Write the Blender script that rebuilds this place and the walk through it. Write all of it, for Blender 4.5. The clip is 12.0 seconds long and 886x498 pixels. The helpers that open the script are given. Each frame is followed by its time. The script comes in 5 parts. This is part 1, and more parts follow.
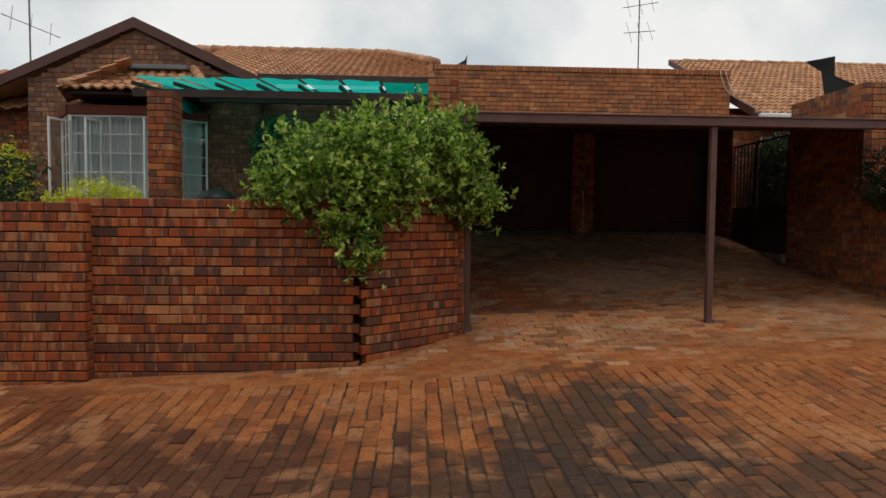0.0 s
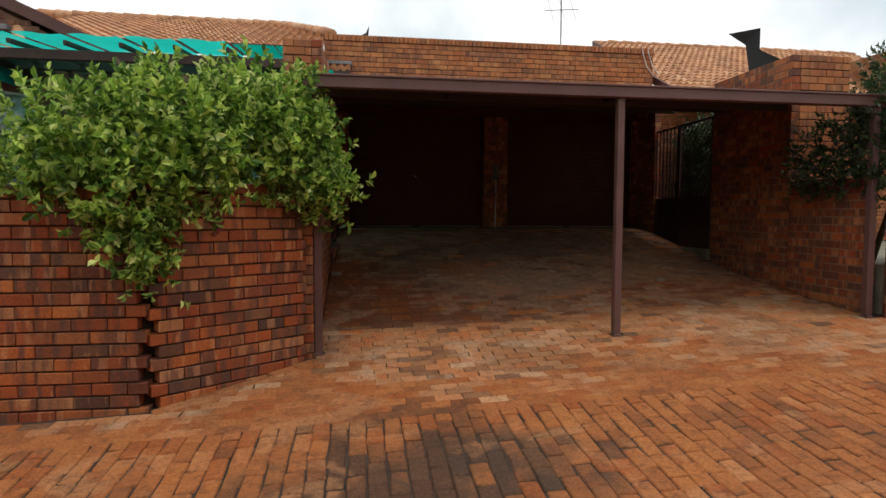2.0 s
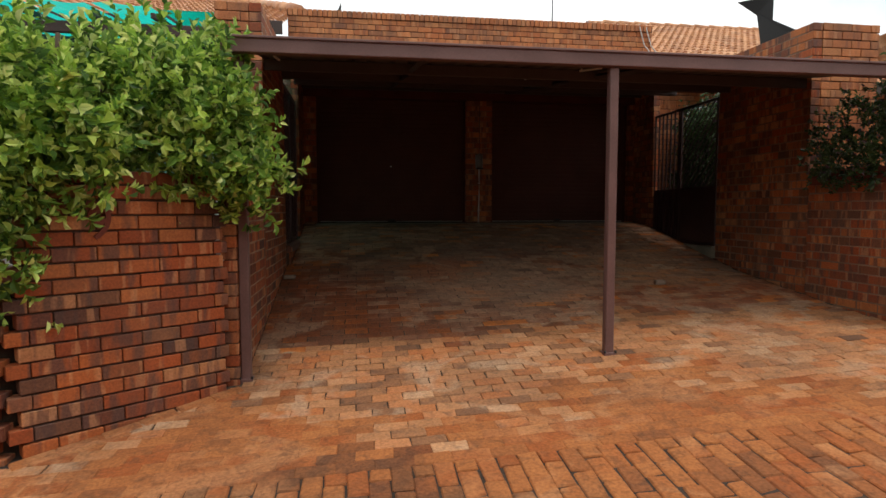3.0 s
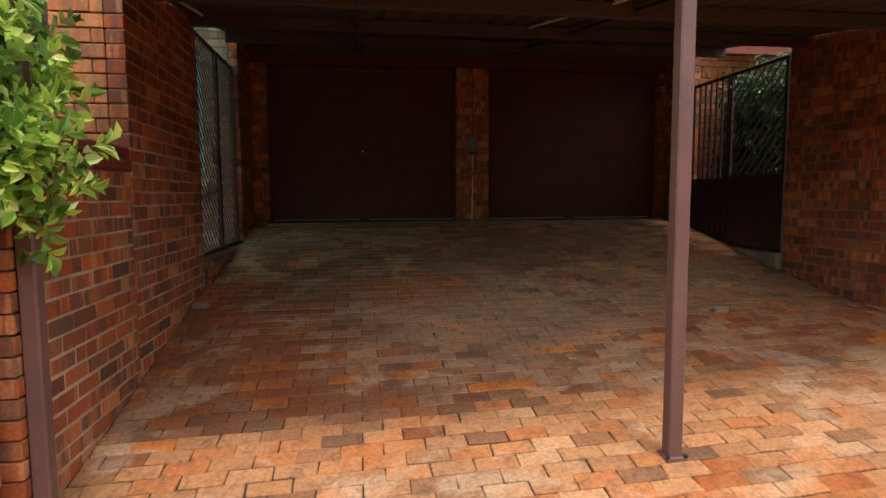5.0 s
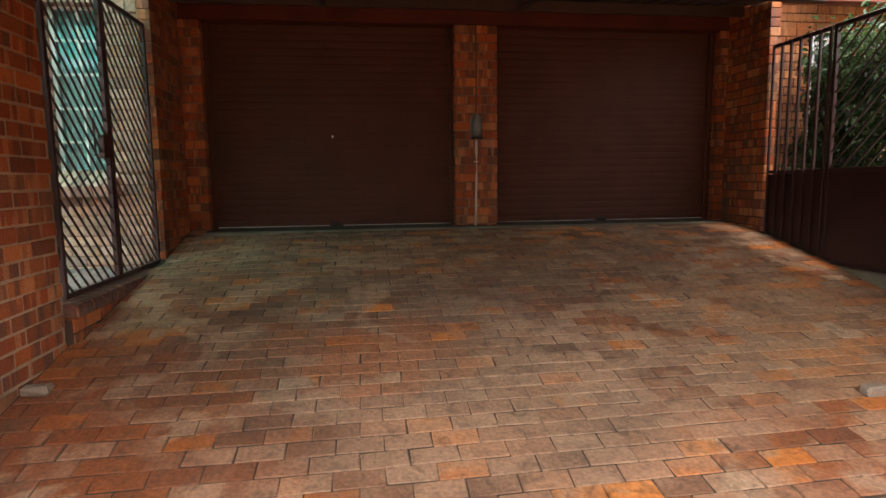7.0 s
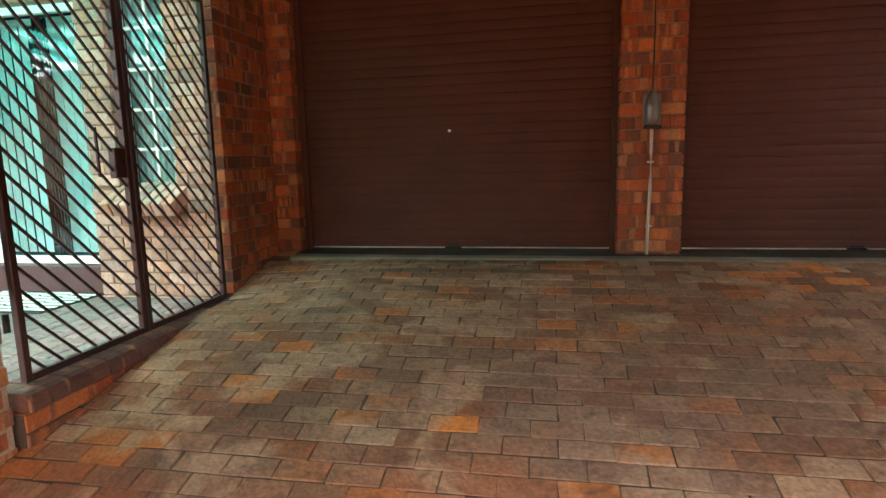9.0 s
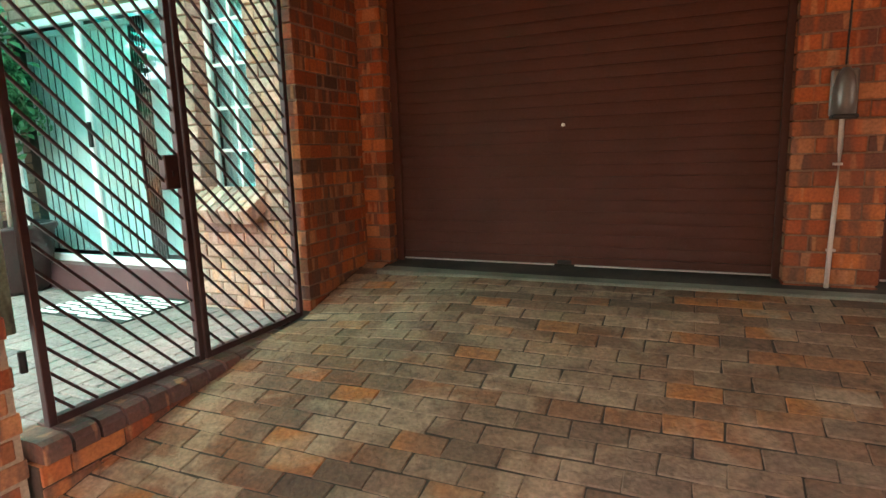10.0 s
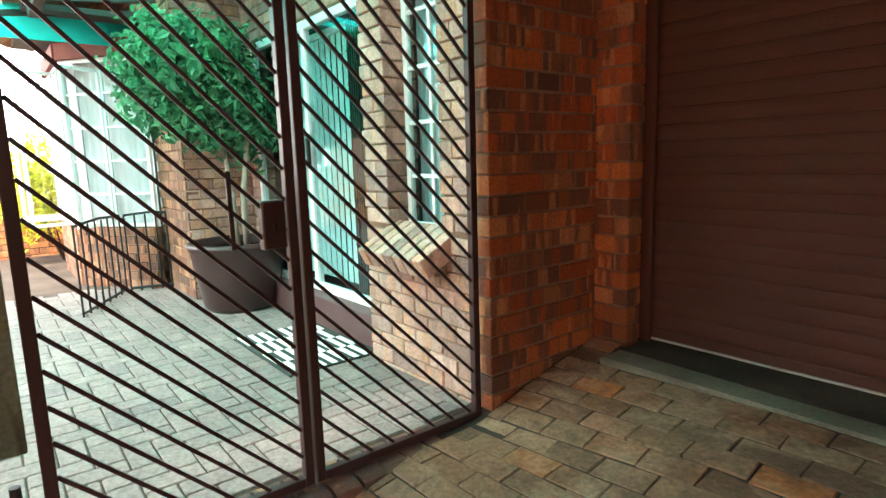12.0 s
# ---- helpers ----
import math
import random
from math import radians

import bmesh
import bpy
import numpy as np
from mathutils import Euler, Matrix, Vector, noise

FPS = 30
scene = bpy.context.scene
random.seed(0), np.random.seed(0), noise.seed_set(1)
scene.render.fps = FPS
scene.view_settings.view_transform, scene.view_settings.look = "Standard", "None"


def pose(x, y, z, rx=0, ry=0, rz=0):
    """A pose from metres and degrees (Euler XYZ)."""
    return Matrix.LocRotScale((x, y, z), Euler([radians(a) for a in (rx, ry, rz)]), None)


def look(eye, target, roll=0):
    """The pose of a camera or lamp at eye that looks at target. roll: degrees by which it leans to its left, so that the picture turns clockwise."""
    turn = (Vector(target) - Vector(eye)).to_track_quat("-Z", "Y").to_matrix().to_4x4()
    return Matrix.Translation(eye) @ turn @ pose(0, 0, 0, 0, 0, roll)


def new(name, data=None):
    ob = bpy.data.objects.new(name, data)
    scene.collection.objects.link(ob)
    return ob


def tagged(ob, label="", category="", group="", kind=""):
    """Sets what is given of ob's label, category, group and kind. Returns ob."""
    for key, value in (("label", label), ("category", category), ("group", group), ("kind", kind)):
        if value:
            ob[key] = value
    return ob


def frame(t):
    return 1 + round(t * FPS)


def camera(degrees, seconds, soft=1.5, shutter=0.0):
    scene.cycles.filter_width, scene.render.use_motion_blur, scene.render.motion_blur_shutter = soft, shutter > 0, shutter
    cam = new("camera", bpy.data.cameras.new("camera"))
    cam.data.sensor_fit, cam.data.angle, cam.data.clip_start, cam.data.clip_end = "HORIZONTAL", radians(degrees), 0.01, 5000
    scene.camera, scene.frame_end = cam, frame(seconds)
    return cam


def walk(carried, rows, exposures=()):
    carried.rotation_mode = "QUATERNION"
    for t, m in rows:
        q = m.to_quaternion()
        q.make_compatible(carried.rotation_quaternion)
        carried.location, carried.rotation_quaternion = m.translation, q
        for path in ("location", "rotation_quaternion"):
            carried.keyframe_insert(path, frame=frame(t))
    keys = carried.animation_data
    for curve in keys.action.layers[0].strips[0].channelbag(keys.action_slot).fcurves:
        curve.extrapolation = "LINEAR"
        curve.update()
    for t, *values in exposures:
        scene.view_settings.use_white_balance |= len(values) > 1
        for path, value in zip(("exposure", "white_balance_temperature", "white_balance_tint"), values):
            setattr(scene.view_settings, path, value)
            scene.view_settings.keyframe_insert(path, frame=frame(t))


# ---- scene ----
cam = camera(75.3, 12.0)
PATH = [
    (0, (0.221, 0.088, 1.817), (0.318, 2.083, 1.725), 0.5),
    (0.5, (0.453, 0.349, 1.819), (0.634, 2.338, 1.719), 0.5),
    (1, (0.677, 0.694, 1.825), (0.919, 2.676, 1.716), 0.5),
    (1.5, (0.941, 1.034, 1.817), (1.215, 3.012, 1.706), 0.4),
    (2, (1.219, 1.395, 1.826), (1.5, 3.372, 1.712), 0.2),
    (2.5, (1.45, 1.824, 1.83), (1.735, 3.8, 1.707), 0.1),
    (3, (1.674, 2.282, 1.843), (1.963, 4.256, 1.705), 0.0),
    (3.2, (1.751, 2.474, 1.84), (2.04, 4.448, 1.697), -0.0),
    (4.8, (2.158, 3.953, 1.928), (2.435, 5.926, 1.746), -0.2),
    (5, (2.196, 4.133, 1.936), (2.473, 6.106, 1.757), -0.3),
    (5.5, (2.294, 4.608, 1.979), (2.577, 6.578, 1.78), -0.1),
    (6, (2.393, 5.058, 2.024), (2.664, 7.027, 1.8), -0.3),
    (6.5, (2.479, 5.48, 2.049), (2.746, 7.448, 1.815), -0.5),
    (7, (2.565, 5.927, 2.096), (2.82, 7.897, 1.859), -0.7),
    (7.2, (2.571, 6.125, 2.084), (2.816, 8.096, 1.851), -0.7),
    (8.8, (3.006, 7.391, 2.311), (2.722, 9.348, 2.012), -1.3),
    (9, (3.011, 7.559, 2.329), (2.639, 9.501, 2.026), -1.4),
    (9.5, (3.013, 7.929, 2.375), (2.485, 9.829, 2.041), -1.4),
    (10, (3.0, 8.281, 2.415), (2.212, 10.088, 2.081), -1.8),
    (10.5, (2.884, 8.633, 2.452), (1.909, 10.351, 2.134), -1.8),
    (11, (2.793, 8.957, 2.477), (1.642, 10.564, 2.171), -1.8),
    (11.5, (2.708, 9.279, 2.522), (1.325, 10.688, 2.203), -1.7),
    (12, (2.568, 9.537, 2.56), (1.021, 10.765, 2.248), -1.7),
]
walk(cam, [(t, look(eye, target, roll)) for t, eye, target, roll in PATH],
     [(0, 0.0), (1.5, 0.3), (2.5, 0.65), (3.2, 0.85), (5, 1.7), (6, 2.42), (7, 3.1), (9, 3.95), (10, 4.25), (11, 4.55), (11.5, 4.5), (12, 4.1)])

# ---- world, sun ----
world = bpy.data.worlds.new("overcast")
scene.world = world
world.use_nodes = True
wt = world.node_tree
sky = wt.nodes.new("ShaderNodeTexSky")
sky.sky_type, sky.sun_disc = "NISHITA", False
sky.sun_elevation, sky.sun_rotation = radians(73), radians(152)
coord = wt.nodes.new("ShaderNodeTexCoord")
cloud = wt.nodes.new("ShaderNodeTexNoise")
cloud.inputs["Scale"].default_value, cloud.inputs["Detail"].default_value = 2.3, 6
ramp = wt.nodes.new("ShaderNodeValToRGB")
ramp.color_ramp.elements[0].position, ramp.color_ramp.elements[1].position = 0.4, 0.56
ramp.color_ramp.elements[0].color, ramp.color_ramp.elements[1].color = (0.6, 0.67, 0.71, 1), (1.0, 1.0, 0.97, 1)
veil = wt.nodes.new("ShaderNodeBackground")
blue = wt.nodes.new("ShaderNodeBackground")
blue.inputs["Strength"].default_value = 0.05
veil.inputs["Strength"].default_value = 0.96
both = wt.nodes.new("ShaderNodeMixShader")
both.inputs[0].default_value = 0.9
for a, b in ((coord.outputs["Generated"], cloud.inputs["Vector"]), (cloud.outputs["Fac"], ramp.inputs[0]),
             (ramp.outputs[0], veil.inputs[0]), (sky.outputs[0], blue.inputs[0]), (blue.outputs[0], both.inputs[1]),
             (veil.outputs[0], both.inputs[2]), (both.outputs[0], wt.nodes["World Output"].inputs[0])):
    wt.links.new(a, b)
sun = new("sun", bpy.data.lights.new("sun", "SUN"))
sun.data.energy, sun.data.angle, sun.data.color = 0.8, radians(12), (1, 0.95, 0.88)
sun.matrix_world = look((4.5, -3.2, 14), (2.5, 0.6, 0))


# ---- materials ----
def material(name, rough=0.8, metal=0.0):
    m = bpy.data.materials.new(name)
    m.use_nodes = True
    bsdf = m.node_tree.nodes["Principled BSDF"]
    bsdf.inputs["Roughness"].default_value, bsdf.inputs["Metallic"].default_value = rough, metal
    bsdf.inputs["Specular IOR Level"].default_value = 0.35
    return m, m.node_tree, bsdf


def node(nt, kind, **inputs):
    n = nt.nodes.new(kind)
    for key, value in inputs.items():
        n.inputs[key.replace("_", " ")].default_value = value
    return n


def colours(nt, source, stops):
    r = nt.nodes.new("ShaderNodeValToRGB")
    while len(r.color_ramp.elements) < len(stops):
        r.color_ramp.elements.new(0.5)
    for e, (p, c) in zip(r.color_ramp.elements, stops):
        e.position, e.color = p, (*c, 1)
    nt.links.new(source, r.inputs[0])
    return r.outputs[0]


def grain(nt, scale, detail=4.0, stretch=(1, 1, 1), warp=0.0, shift=None):
    geo = nt.nodes.new("ShaderNodeNewGeometry")
    mapping = nt.nodes.new("ShaderNodeMapping")
    mapping.inputs["Scale"].default_value = stretch
    if shift is not None:
        far = nt.nodes.new("ShaderNodeVectorMath")
        far.operation = "SCALE"
        far.inputs[0].default_value, far.inputs["Scale"].default_value = (37, 53, 71), 1
        nt.links.new(shift, far.inputs["Scale"])
        nt.links.new(far.outputs[0], mapping.inputs["Location"])
    nt.links.new(geo.outputs["Position"], mapping.inputs[0])
    n = node(nt, "ShaderNodeTexNoise", Scale=scale, Detail=detail, Distortion=warp)
    nt.links.new(mapping.outputs[0], n.inputs["Vector"])
    return n.outputs["Fac"]


def mixed(nt, fac, a, b, blend="MIX"):
    n = nt.nodes.new("ShaderNodeMix")
    n.data_type, n.blend_type = "RGBA", blend
    for value, socket in ((fac, n.inputs[0]), (a, n.inputs[6]), (b, n.inputs[7])):
        if isinstance(value, (int, float)):
            socket.default_value = value
        elif isinstance(value, tuple):
            socket.default_value = (*value, 1)
        else:
            nt.links.new(value, socket)
    return n.outputs[2]


def relief(nt, bsdf, source, strength, distance=0.01):
    b = node(nt, "ShaderNodeBump", Strength=strength, Distance=distance)
    nt.links.new(source, b.inputs["Height"])
    nt.links.new(b.outputs[0], bsdf.inputs["Normal"])


def step(nt, source, lo, hi):
    n = nt.nodes.new("ShaderNodeMapRange")
    n.inputs["From Min"].default_value, n.inputs["From Max"].default_value = lo, hi
    nt.links.new(source, n.inputs[0])
    return n.outputs[0]


def chance(nt, islands):
    if islands:
        return nt.nodes.new("ShaderNodeNewGeometry").outputs["Random Per Island"]
    return nt.nodes.new("ShaderNodeObjectInfo").outputs["Random"]


def brick_material(name, islands, stops, flash, rough=0.75, flashed=0.7):
    m, nt, bsdf = material(name, rough)
    base = colours(nt, chance(nt, islands), stops)
    band = step(nt, grain(nt, 10, 2, (1, 1, 0.15), 0.3, chance(nt, islands)), 0.5, 0.6)
    c = mixed(nt, band, base, mixed(nt, flashed, base, flash))
    pale = step(nt, grain(nt, 13, 2, (1, 1, 0.12), 0.2, chance(nt, islands)), 0.58, 0.64)
    c = mixed(nt, pale, c, mixed(nt, 0.5, c, (0.56, 0.26, 0.12)))
    fine = grain(nt, 70, 6)
    c = mixed(nt, 0.55, c, colours(nt, fine, [(0.3, (0.45, 0.42, 0.4)), (0.7, (1.25, 1.2, 1.15))]), "MULTIPLY")
    grime = step(nt, grain(nt, 2.2, 5), 0.48, 0.75)
    c = mixed(nt, grime, c, mixed(nt, 0.5, c, (0.11, 0.055, 0.035)))
    nt.links.new(c, bsdf.inputs["Base Color"])
    relief(nt, bsdf, fine, 0.5, 0.004)
    return m


RED = [(0.0, (0.379, 0.085, 0.021)), (0.25, (0.255, 0.056, 0.017)), (0.42, (0.451, 0.120, 0.030)), (0.58, (0.14, 0.042, 0.022)),
       (0.72, (0.525, 0.162, 0.043)), (0.86, (0.09, 0.037, 0.024)), (1.0, (0.546, 0.221, 0.086))]
TAN = [(0.0, (0.515, 0.178, 0.060)), (0.3, (0.399, 0.124, 0.043)), (0.5, (0.580, 0.213, 0.075)), (0.7, (0.258, 0.102, 0.049)),
       (0.85, (0.600, 0.240, 0.087)), (1.0, (0.322, 0.115, 0.046))]
APRON = [(0.0, (0.13, 0.062, 0.035)), (0.14, (0.245, 0.09, 0.036)), (0.34, (0.34, 0.12, 0.041)), (0.6, (0.395, 0.146, 0.05)),
         (0.78, (0.31, 0.09, 0.029)), (0.9, (0.43, 0.177, 0.07)), (1.0, (0.48, 0.225, 0.105))]
DARK = (0.09, 0.05, 0.042)
red_one, red_many = brick_material("red_brick", False, RED, DARK), brick_material("red_brick_run", True, RED, DARK)
tan_one, tan_many = brick_material("tan_brick", False, TAN, DARK, 0.75, 0.4), brick_material("tan_brick_run", True, TAN, DARK, 0.75, 0.4)
PALE = [(0.0, (0.485, 0.303, 0.233)), (0.3, (0.407, 0.241, 0.180)), (0.55, (0.543, 0.357, 0.286)), (0.75, (0.291, 0.187, 0.159)), (1.0, (0.582, 0.393, 0.318))]
BROWN = [(0.0, (0.26, 0.115, 0.06)), (0.3, (0.2, 0.085, 0.048)), (0.5, (0.32, 0.15, 0.085)), (0.7, (0.13, 0.065, 0.045)), (1.0, (0.38, 0.2, 0.12))]
brown_one, brown_many = brick_material("brown_brick", False, BROWN, DARK), brick_material("brown_brick_run", True, BROWN, DARK)
pale_one, pale_many = brick_material("pale_brick", False, PALE, DARK, 0.75, 0.3), brick_material("pale_brick_run", True, PALE, DARK, 0.75, 0.3)


def blot(nt, centre, size, islands, ragged=0.9):
    """1 inside a ragged stain about centre on plan, size its half-widths, 0 outside."""
    geo = nt.nodes.new("ShaderNodeNewGeometry")
    mapping = nt.nodes.new("ShaderNodeMapping")
    mapping.inputs["Scale"].default_value = (1 / size[0], 1 / size[1], 0)
    mapping.inputs["Location"].default_value = (-centre[0] / size[0], -centre[1] / size[1], 0)
    nt.links.new(geo.outputs["Position"], mapping.inputs[0])
    far = nt.nodes.new("ShaderNodeVectorMath")
    far.operation = "LENGTH"
    nt.links.new(mapping.outputs[0], far.inputs[0])
    add = node(nt, "ShaderNodeMath")
    add.operation = "MULTIPLY_ADD"
    nt.links.new(grain(nt, 2.6, 6, (1, 1, 1), 0.7), add.inputs[0])
    add.inputs[1].default_value = ragged * 2
    nt.links.new(far.outputs["Value"], add.inputs[2])
    each = node(nt, "ShaderNodeMath")
    each.operation = "MULTIPLY_ADD"
    swap = node(nt, "ShaderNodeMath")
    swap.operation = "PINGPONG"
    nt.links.new(chance(nt, islands), swap.inputs[0])
    swap.inputs[1].default_value = 0.13
    nt.links.new(swap.outputs[0], each.inputs[0])
    each.inputs[1].default_value = 6.0
    nt.links.new(add.outputs[0], each.inputs[2])
    add = node(nt, "ShaderNodeMath")
    add.operation = "SUBTRACT"
    nt.links.new(each.outputs[0], add.inputs[0])
    add.inputs[1].default_value = 0.4
    return step(nt, add.outputs[0], 1.0 + ragged * 1.25, 0.75 + ragged * 0.75)


def paver_material(name, islands, stops, dirt=(0.09, 0.055, 0.04), dusty=(0.44, 0.27, 0.155), gloss=0.2, rough=(0.82, 0.55), spread=(0.45, 0.55), patch=1.1,
                   blots=(), damped=0.55):
    m, nt, bsdf = material(name, 0.6)
    bsdf.inputs["Specular IOR Level"].default_value = gloss
    blend = node(nt, "ShaderNodeMath")
    blend.operation = "MULTIPLY_ADD"
    nt.links.new(step(nt, grain(nt, patch, 5, (1, 1, 1), 0.6), 0.3, 0.7), blend.inputs[0])
    blend.inputs[1].default_value = spread[0]
    half = node(nt, "ShaderNodeMath")
    half.operation = "MULTIPLY"
    nt.links.new(chance(nt, islands), half.inputs[0])
    half.inputs[1].default_value = spread[1]
    nt.links.new(half.outputs[0], blend.inputs[2])
    c = colours(nt, blend.outputs[0], stops)
    for centre, size, amount, stain in blots:
        c = mixed(nt, blot(nt, centre, size, islands), c, mixed(nt, amount, c, stain))
    damp = step(nt, grain(nt, 0.8, 5, (1, 1, 1), 0.5), 0.5, 0.66)
    c = mixed(nt, damp, c, mixed(nt, damped, c, dirt))
    dust = step(nt, grain(nt, 2.0, 7, (0.8, 1, 1), 1.2), 0.54, 0.63)
    c = mixed(nt, dust, c, mixed(nt, 0.5, c, dusty))
    speck = step(nt, grain(nt, 14, 6, (1, 1, 1), 0.8), 0.5, 0.72)
    c = mixed(nt, speck, c, mixed(nt, 0.5, c, dirt))
    fine = grain(nt, 55, 6)
    c = mixed(nt, 0.6, c, colours(nt, fine, [(0.3, (0.5, 0.5, 0.5)), (0.72, (1.25, 1.22, 1.2))]), "MULTIPLY")
    nt.links.new(c, bsdf.inputs["Base Color"])
    r = nt.nodes.new("ShaderNodeMapRange")
    r.inputs["To Min"].default_value, r.inputs["To Max"].default_value = rough
    nt.links.new(damp, r.inputs[0])
    nt.links.new(r.outputs[0], bsdf.inputs["Roughness"])
    relief(nt, bsdf, grain(nt, 24, 9, (1, 1, 1), 0.5), 0.75, 0.012)
    return m


# paler pavers at the carport's open edge; the daylight there is in the colour
LIT_PAVE = [(0.0, (0.1, 0.06, 0.042)), (0.16, (0.24, 0.11, 0.055)), (0.34, (0.4, 0.18, 0.08)), (0.55, (0.47, 0.22, 0.1)),
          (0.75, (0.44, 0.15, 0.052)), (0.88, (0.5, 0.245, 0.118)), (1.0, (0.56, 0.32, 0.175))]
UNDER_ROOF = [(0.0, (0.055, 0.03, 0.022)), (0.12, (0.12, 0.06, 0.038)), (0.28, (0.22, 0.105, 0.06)), (0.46, (0.34, 0.18, 0.105)), (0.58, (0.46, 0.28, 0.175)),
          (0.66, (0.2, 0.075, 0.034)), (0.78, (0.33, 0.115, 0.042)), (0.89, (0.56, 0.17, 0.037)), (0.95, (0.58, 0.2, 0.047)), (1.0, (0.5, 0.34, 0.225))]
STAINS = [((1.7, 8.0), (1.9, 1.2), 0.72, (0.2, 0.055, 0.02)), ((5.3, 8.1), (1.6, 0.65), 0.72, (0.27, 0.07, 0.023)), ((0.9, 9.2), (0.9, 1.4), 0.55, (0.23, 0.065, 0.025)),
          ((1.3, 10.9), (0.6, 0.5), 0.35, (0.27, 0.165, 0.08)), ((2.3, 10.0), (0.6, 0.45), 0.5, (0.1, 0.066, 0.042)), ((3.3, 8.7), (1.5, 1.0), 0.55, (0.5, 0.31, 0.2)),
          ((5.4, 9.3), (0.9, 1.2), 0.5, (0.48, 0.28, 0.155)), ((3.3, 9.9), (0.7, 0.5), 0.45, (0.15, 0.1, 0.085)), ((2.2, 11.7), (1.3, 0.35), 0.6, (0.075, 0.048, 0.034)),
          ((4.6, 10.6), (1.2, 0.7), 0.45, (0.33, 0.19, 0.115)), ((3.0, 10.8), (2.6, 1.0), 0.5, (0.21, 0.125, 0.08)), ((2.6, 9.2), (0.5, 0.4), 0.5, (0.36, 0.1, 0.03))]
# ragged dark patches over the front paving, varied from paver to paver
DARK_PATCHES = [((1.45, 4.1), (0.9, 1.1), 0.85, (0.05, 0.036, 0.028)), ((0.9, 3.2), (1.4, 0.7), 0.85, (0.05, 0.036, 0.028)), ((-0.9, 3.6), (1.2, 0.8), 0.8, (0.07, 0.034, 0.022)),
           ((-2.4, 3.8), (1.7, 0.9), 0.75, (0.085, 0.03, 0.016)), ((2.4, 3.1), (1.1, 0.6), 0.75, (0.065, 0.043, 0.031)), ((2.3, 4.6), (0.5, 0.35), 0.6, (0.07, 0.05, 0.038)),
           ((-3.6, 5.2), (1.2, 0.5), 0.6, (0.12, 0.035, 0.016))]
apron_paver = paver_material("apron_paver_run", True, APRON, (0.085, 0.045, 0.028), (0.42, 0.2, 0.095), 0.12, (0.88, 0.7), (0.3, 0.72), 0.9, blots=DARK_PATCHES, damped=0.3)
inside = dict(stops=UNDER_ROOF, dirt=(0.075, 0.05, 0.037), dusty=(0.44, 0.28, 0.18), spread=(0.3, 0.8), patch=1.6, blots=STAINS, damped=0.35)
paver_one, paver_many = paver_material("clay_paver", False, **inside), paver_material("clay_paver_run", True, **inside)
lit_paver = paver_material("washed_paver_run", True, LIT_PAVE, (0.09, 0.06, 0.045), (0.5, 0.34, 0.22), 0.15, (0.88, 0.7), (0.25, 0.8), 0.8, damped=0.3)
GREY = [(0.0, (0.17, 0.135, 0.128)), (0.5, (0.22, 0.175, 0.16)), (1.0, (0.135, 0.113, 0.113))]
court_paver = paver_material("grey_paver_run", True, GREY, (0.14, 0.12, 0.105), (0.27, 0.225, 0.2))


def plain(name, colour, rough=0.6, metal=0.0, vary=0.25, scale=12.0, bump=0.15, spots=(0.5, 0.5, 0.5)):
    """A painted or moulded surface with soft blotches and fine grain."""
    m, nt, bsdf = material(name, rough, metal)
    big = grain(nt, scale * 0.25, 4)
    c = mixed(nt, step(nt, big, 0.35, 0.75), colour, tuple(v * (1 - vary) for v in colour))
    fine = grain(nt, scale * 6, 5)
    c = mixed(nt, vary, c, colours(nt, fine, [(0.3, spots), (0.75, (1.2, 1.2, 1.2))]), "MULTIPLY")
    nt.links.new(c, bsdf.inputs["Base Color"])
    relief(nt, bsdf, fine, bump, 0.003)
    return m


mortar_dark = plain("raked_mortar", (0.085, 0.048, 0.033), 0.95, vary=0.4, bump=0.5)
mortar_mid = plain("brown_mortar", (0.27, 0.165, 0.11), 0.95, vary=0.5, bump=0.5)
mortar_pale = plain("pale_mortar", (0.46, 0.33, 0.23), 0.95, vary=0.5, bump=0.5)
sand = plain("joint_sand", (0.07, 0.046, 0.032), 0.95, vary=0.65, bump=0.5)
# the brown frame paint, darkened: shade under the roof put into the colour
shaded_steel = plain("dark_roof_steel", (0.065, 0.043, 0.04), 0.7, vary=0.3, bump=0.1)
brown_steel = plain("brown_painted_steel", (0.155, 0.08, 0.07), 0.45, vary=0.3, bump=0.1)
door_steel = plain("brown_door_slats", (0.082, 0.029, 0.02), 0.78, vary=0.2, bump=0.06)
gate_steel = plain("dark_gate_steel", (0.05, 0.022, 0.022), 0.4, vary=0.3, bump=0.1)
black_steel = plain("black_steel", (0.018, 0.018, 0.018), 0.45, vary=0.3)
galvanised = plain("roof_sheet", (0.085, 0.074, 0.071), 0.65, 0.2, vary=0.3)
sill_brown = plain("worn_sill", (0.24, 0.21, 0.155), 0.85, vary=0.5, bump=0.5)
concrete = plain("mossy_concrete", (0.28, 0.26, 0.19), 0.85, vary=0.5, bump=0.4)
white_paint = plain("white_paint", (0.78, 0.78, 0.76), 0.4, vary=0.08)
conduit_white = plain("conduit_pvc", (0.6, 0.55, 0.5), 0.45, vary=0.2)
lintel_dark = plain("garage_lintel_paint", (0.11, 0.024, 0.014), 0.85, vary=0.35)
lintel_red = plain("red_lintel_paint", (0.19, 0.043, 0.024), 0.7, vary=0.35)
maroon = plain("maroon_plinth_paint", (0.1, 0.045, 0.045), 0.55, vary=0.3)
timber = plain("dark_stained_timber", (0.07, 0.042, 0.035), 0.6, vary=0.4)
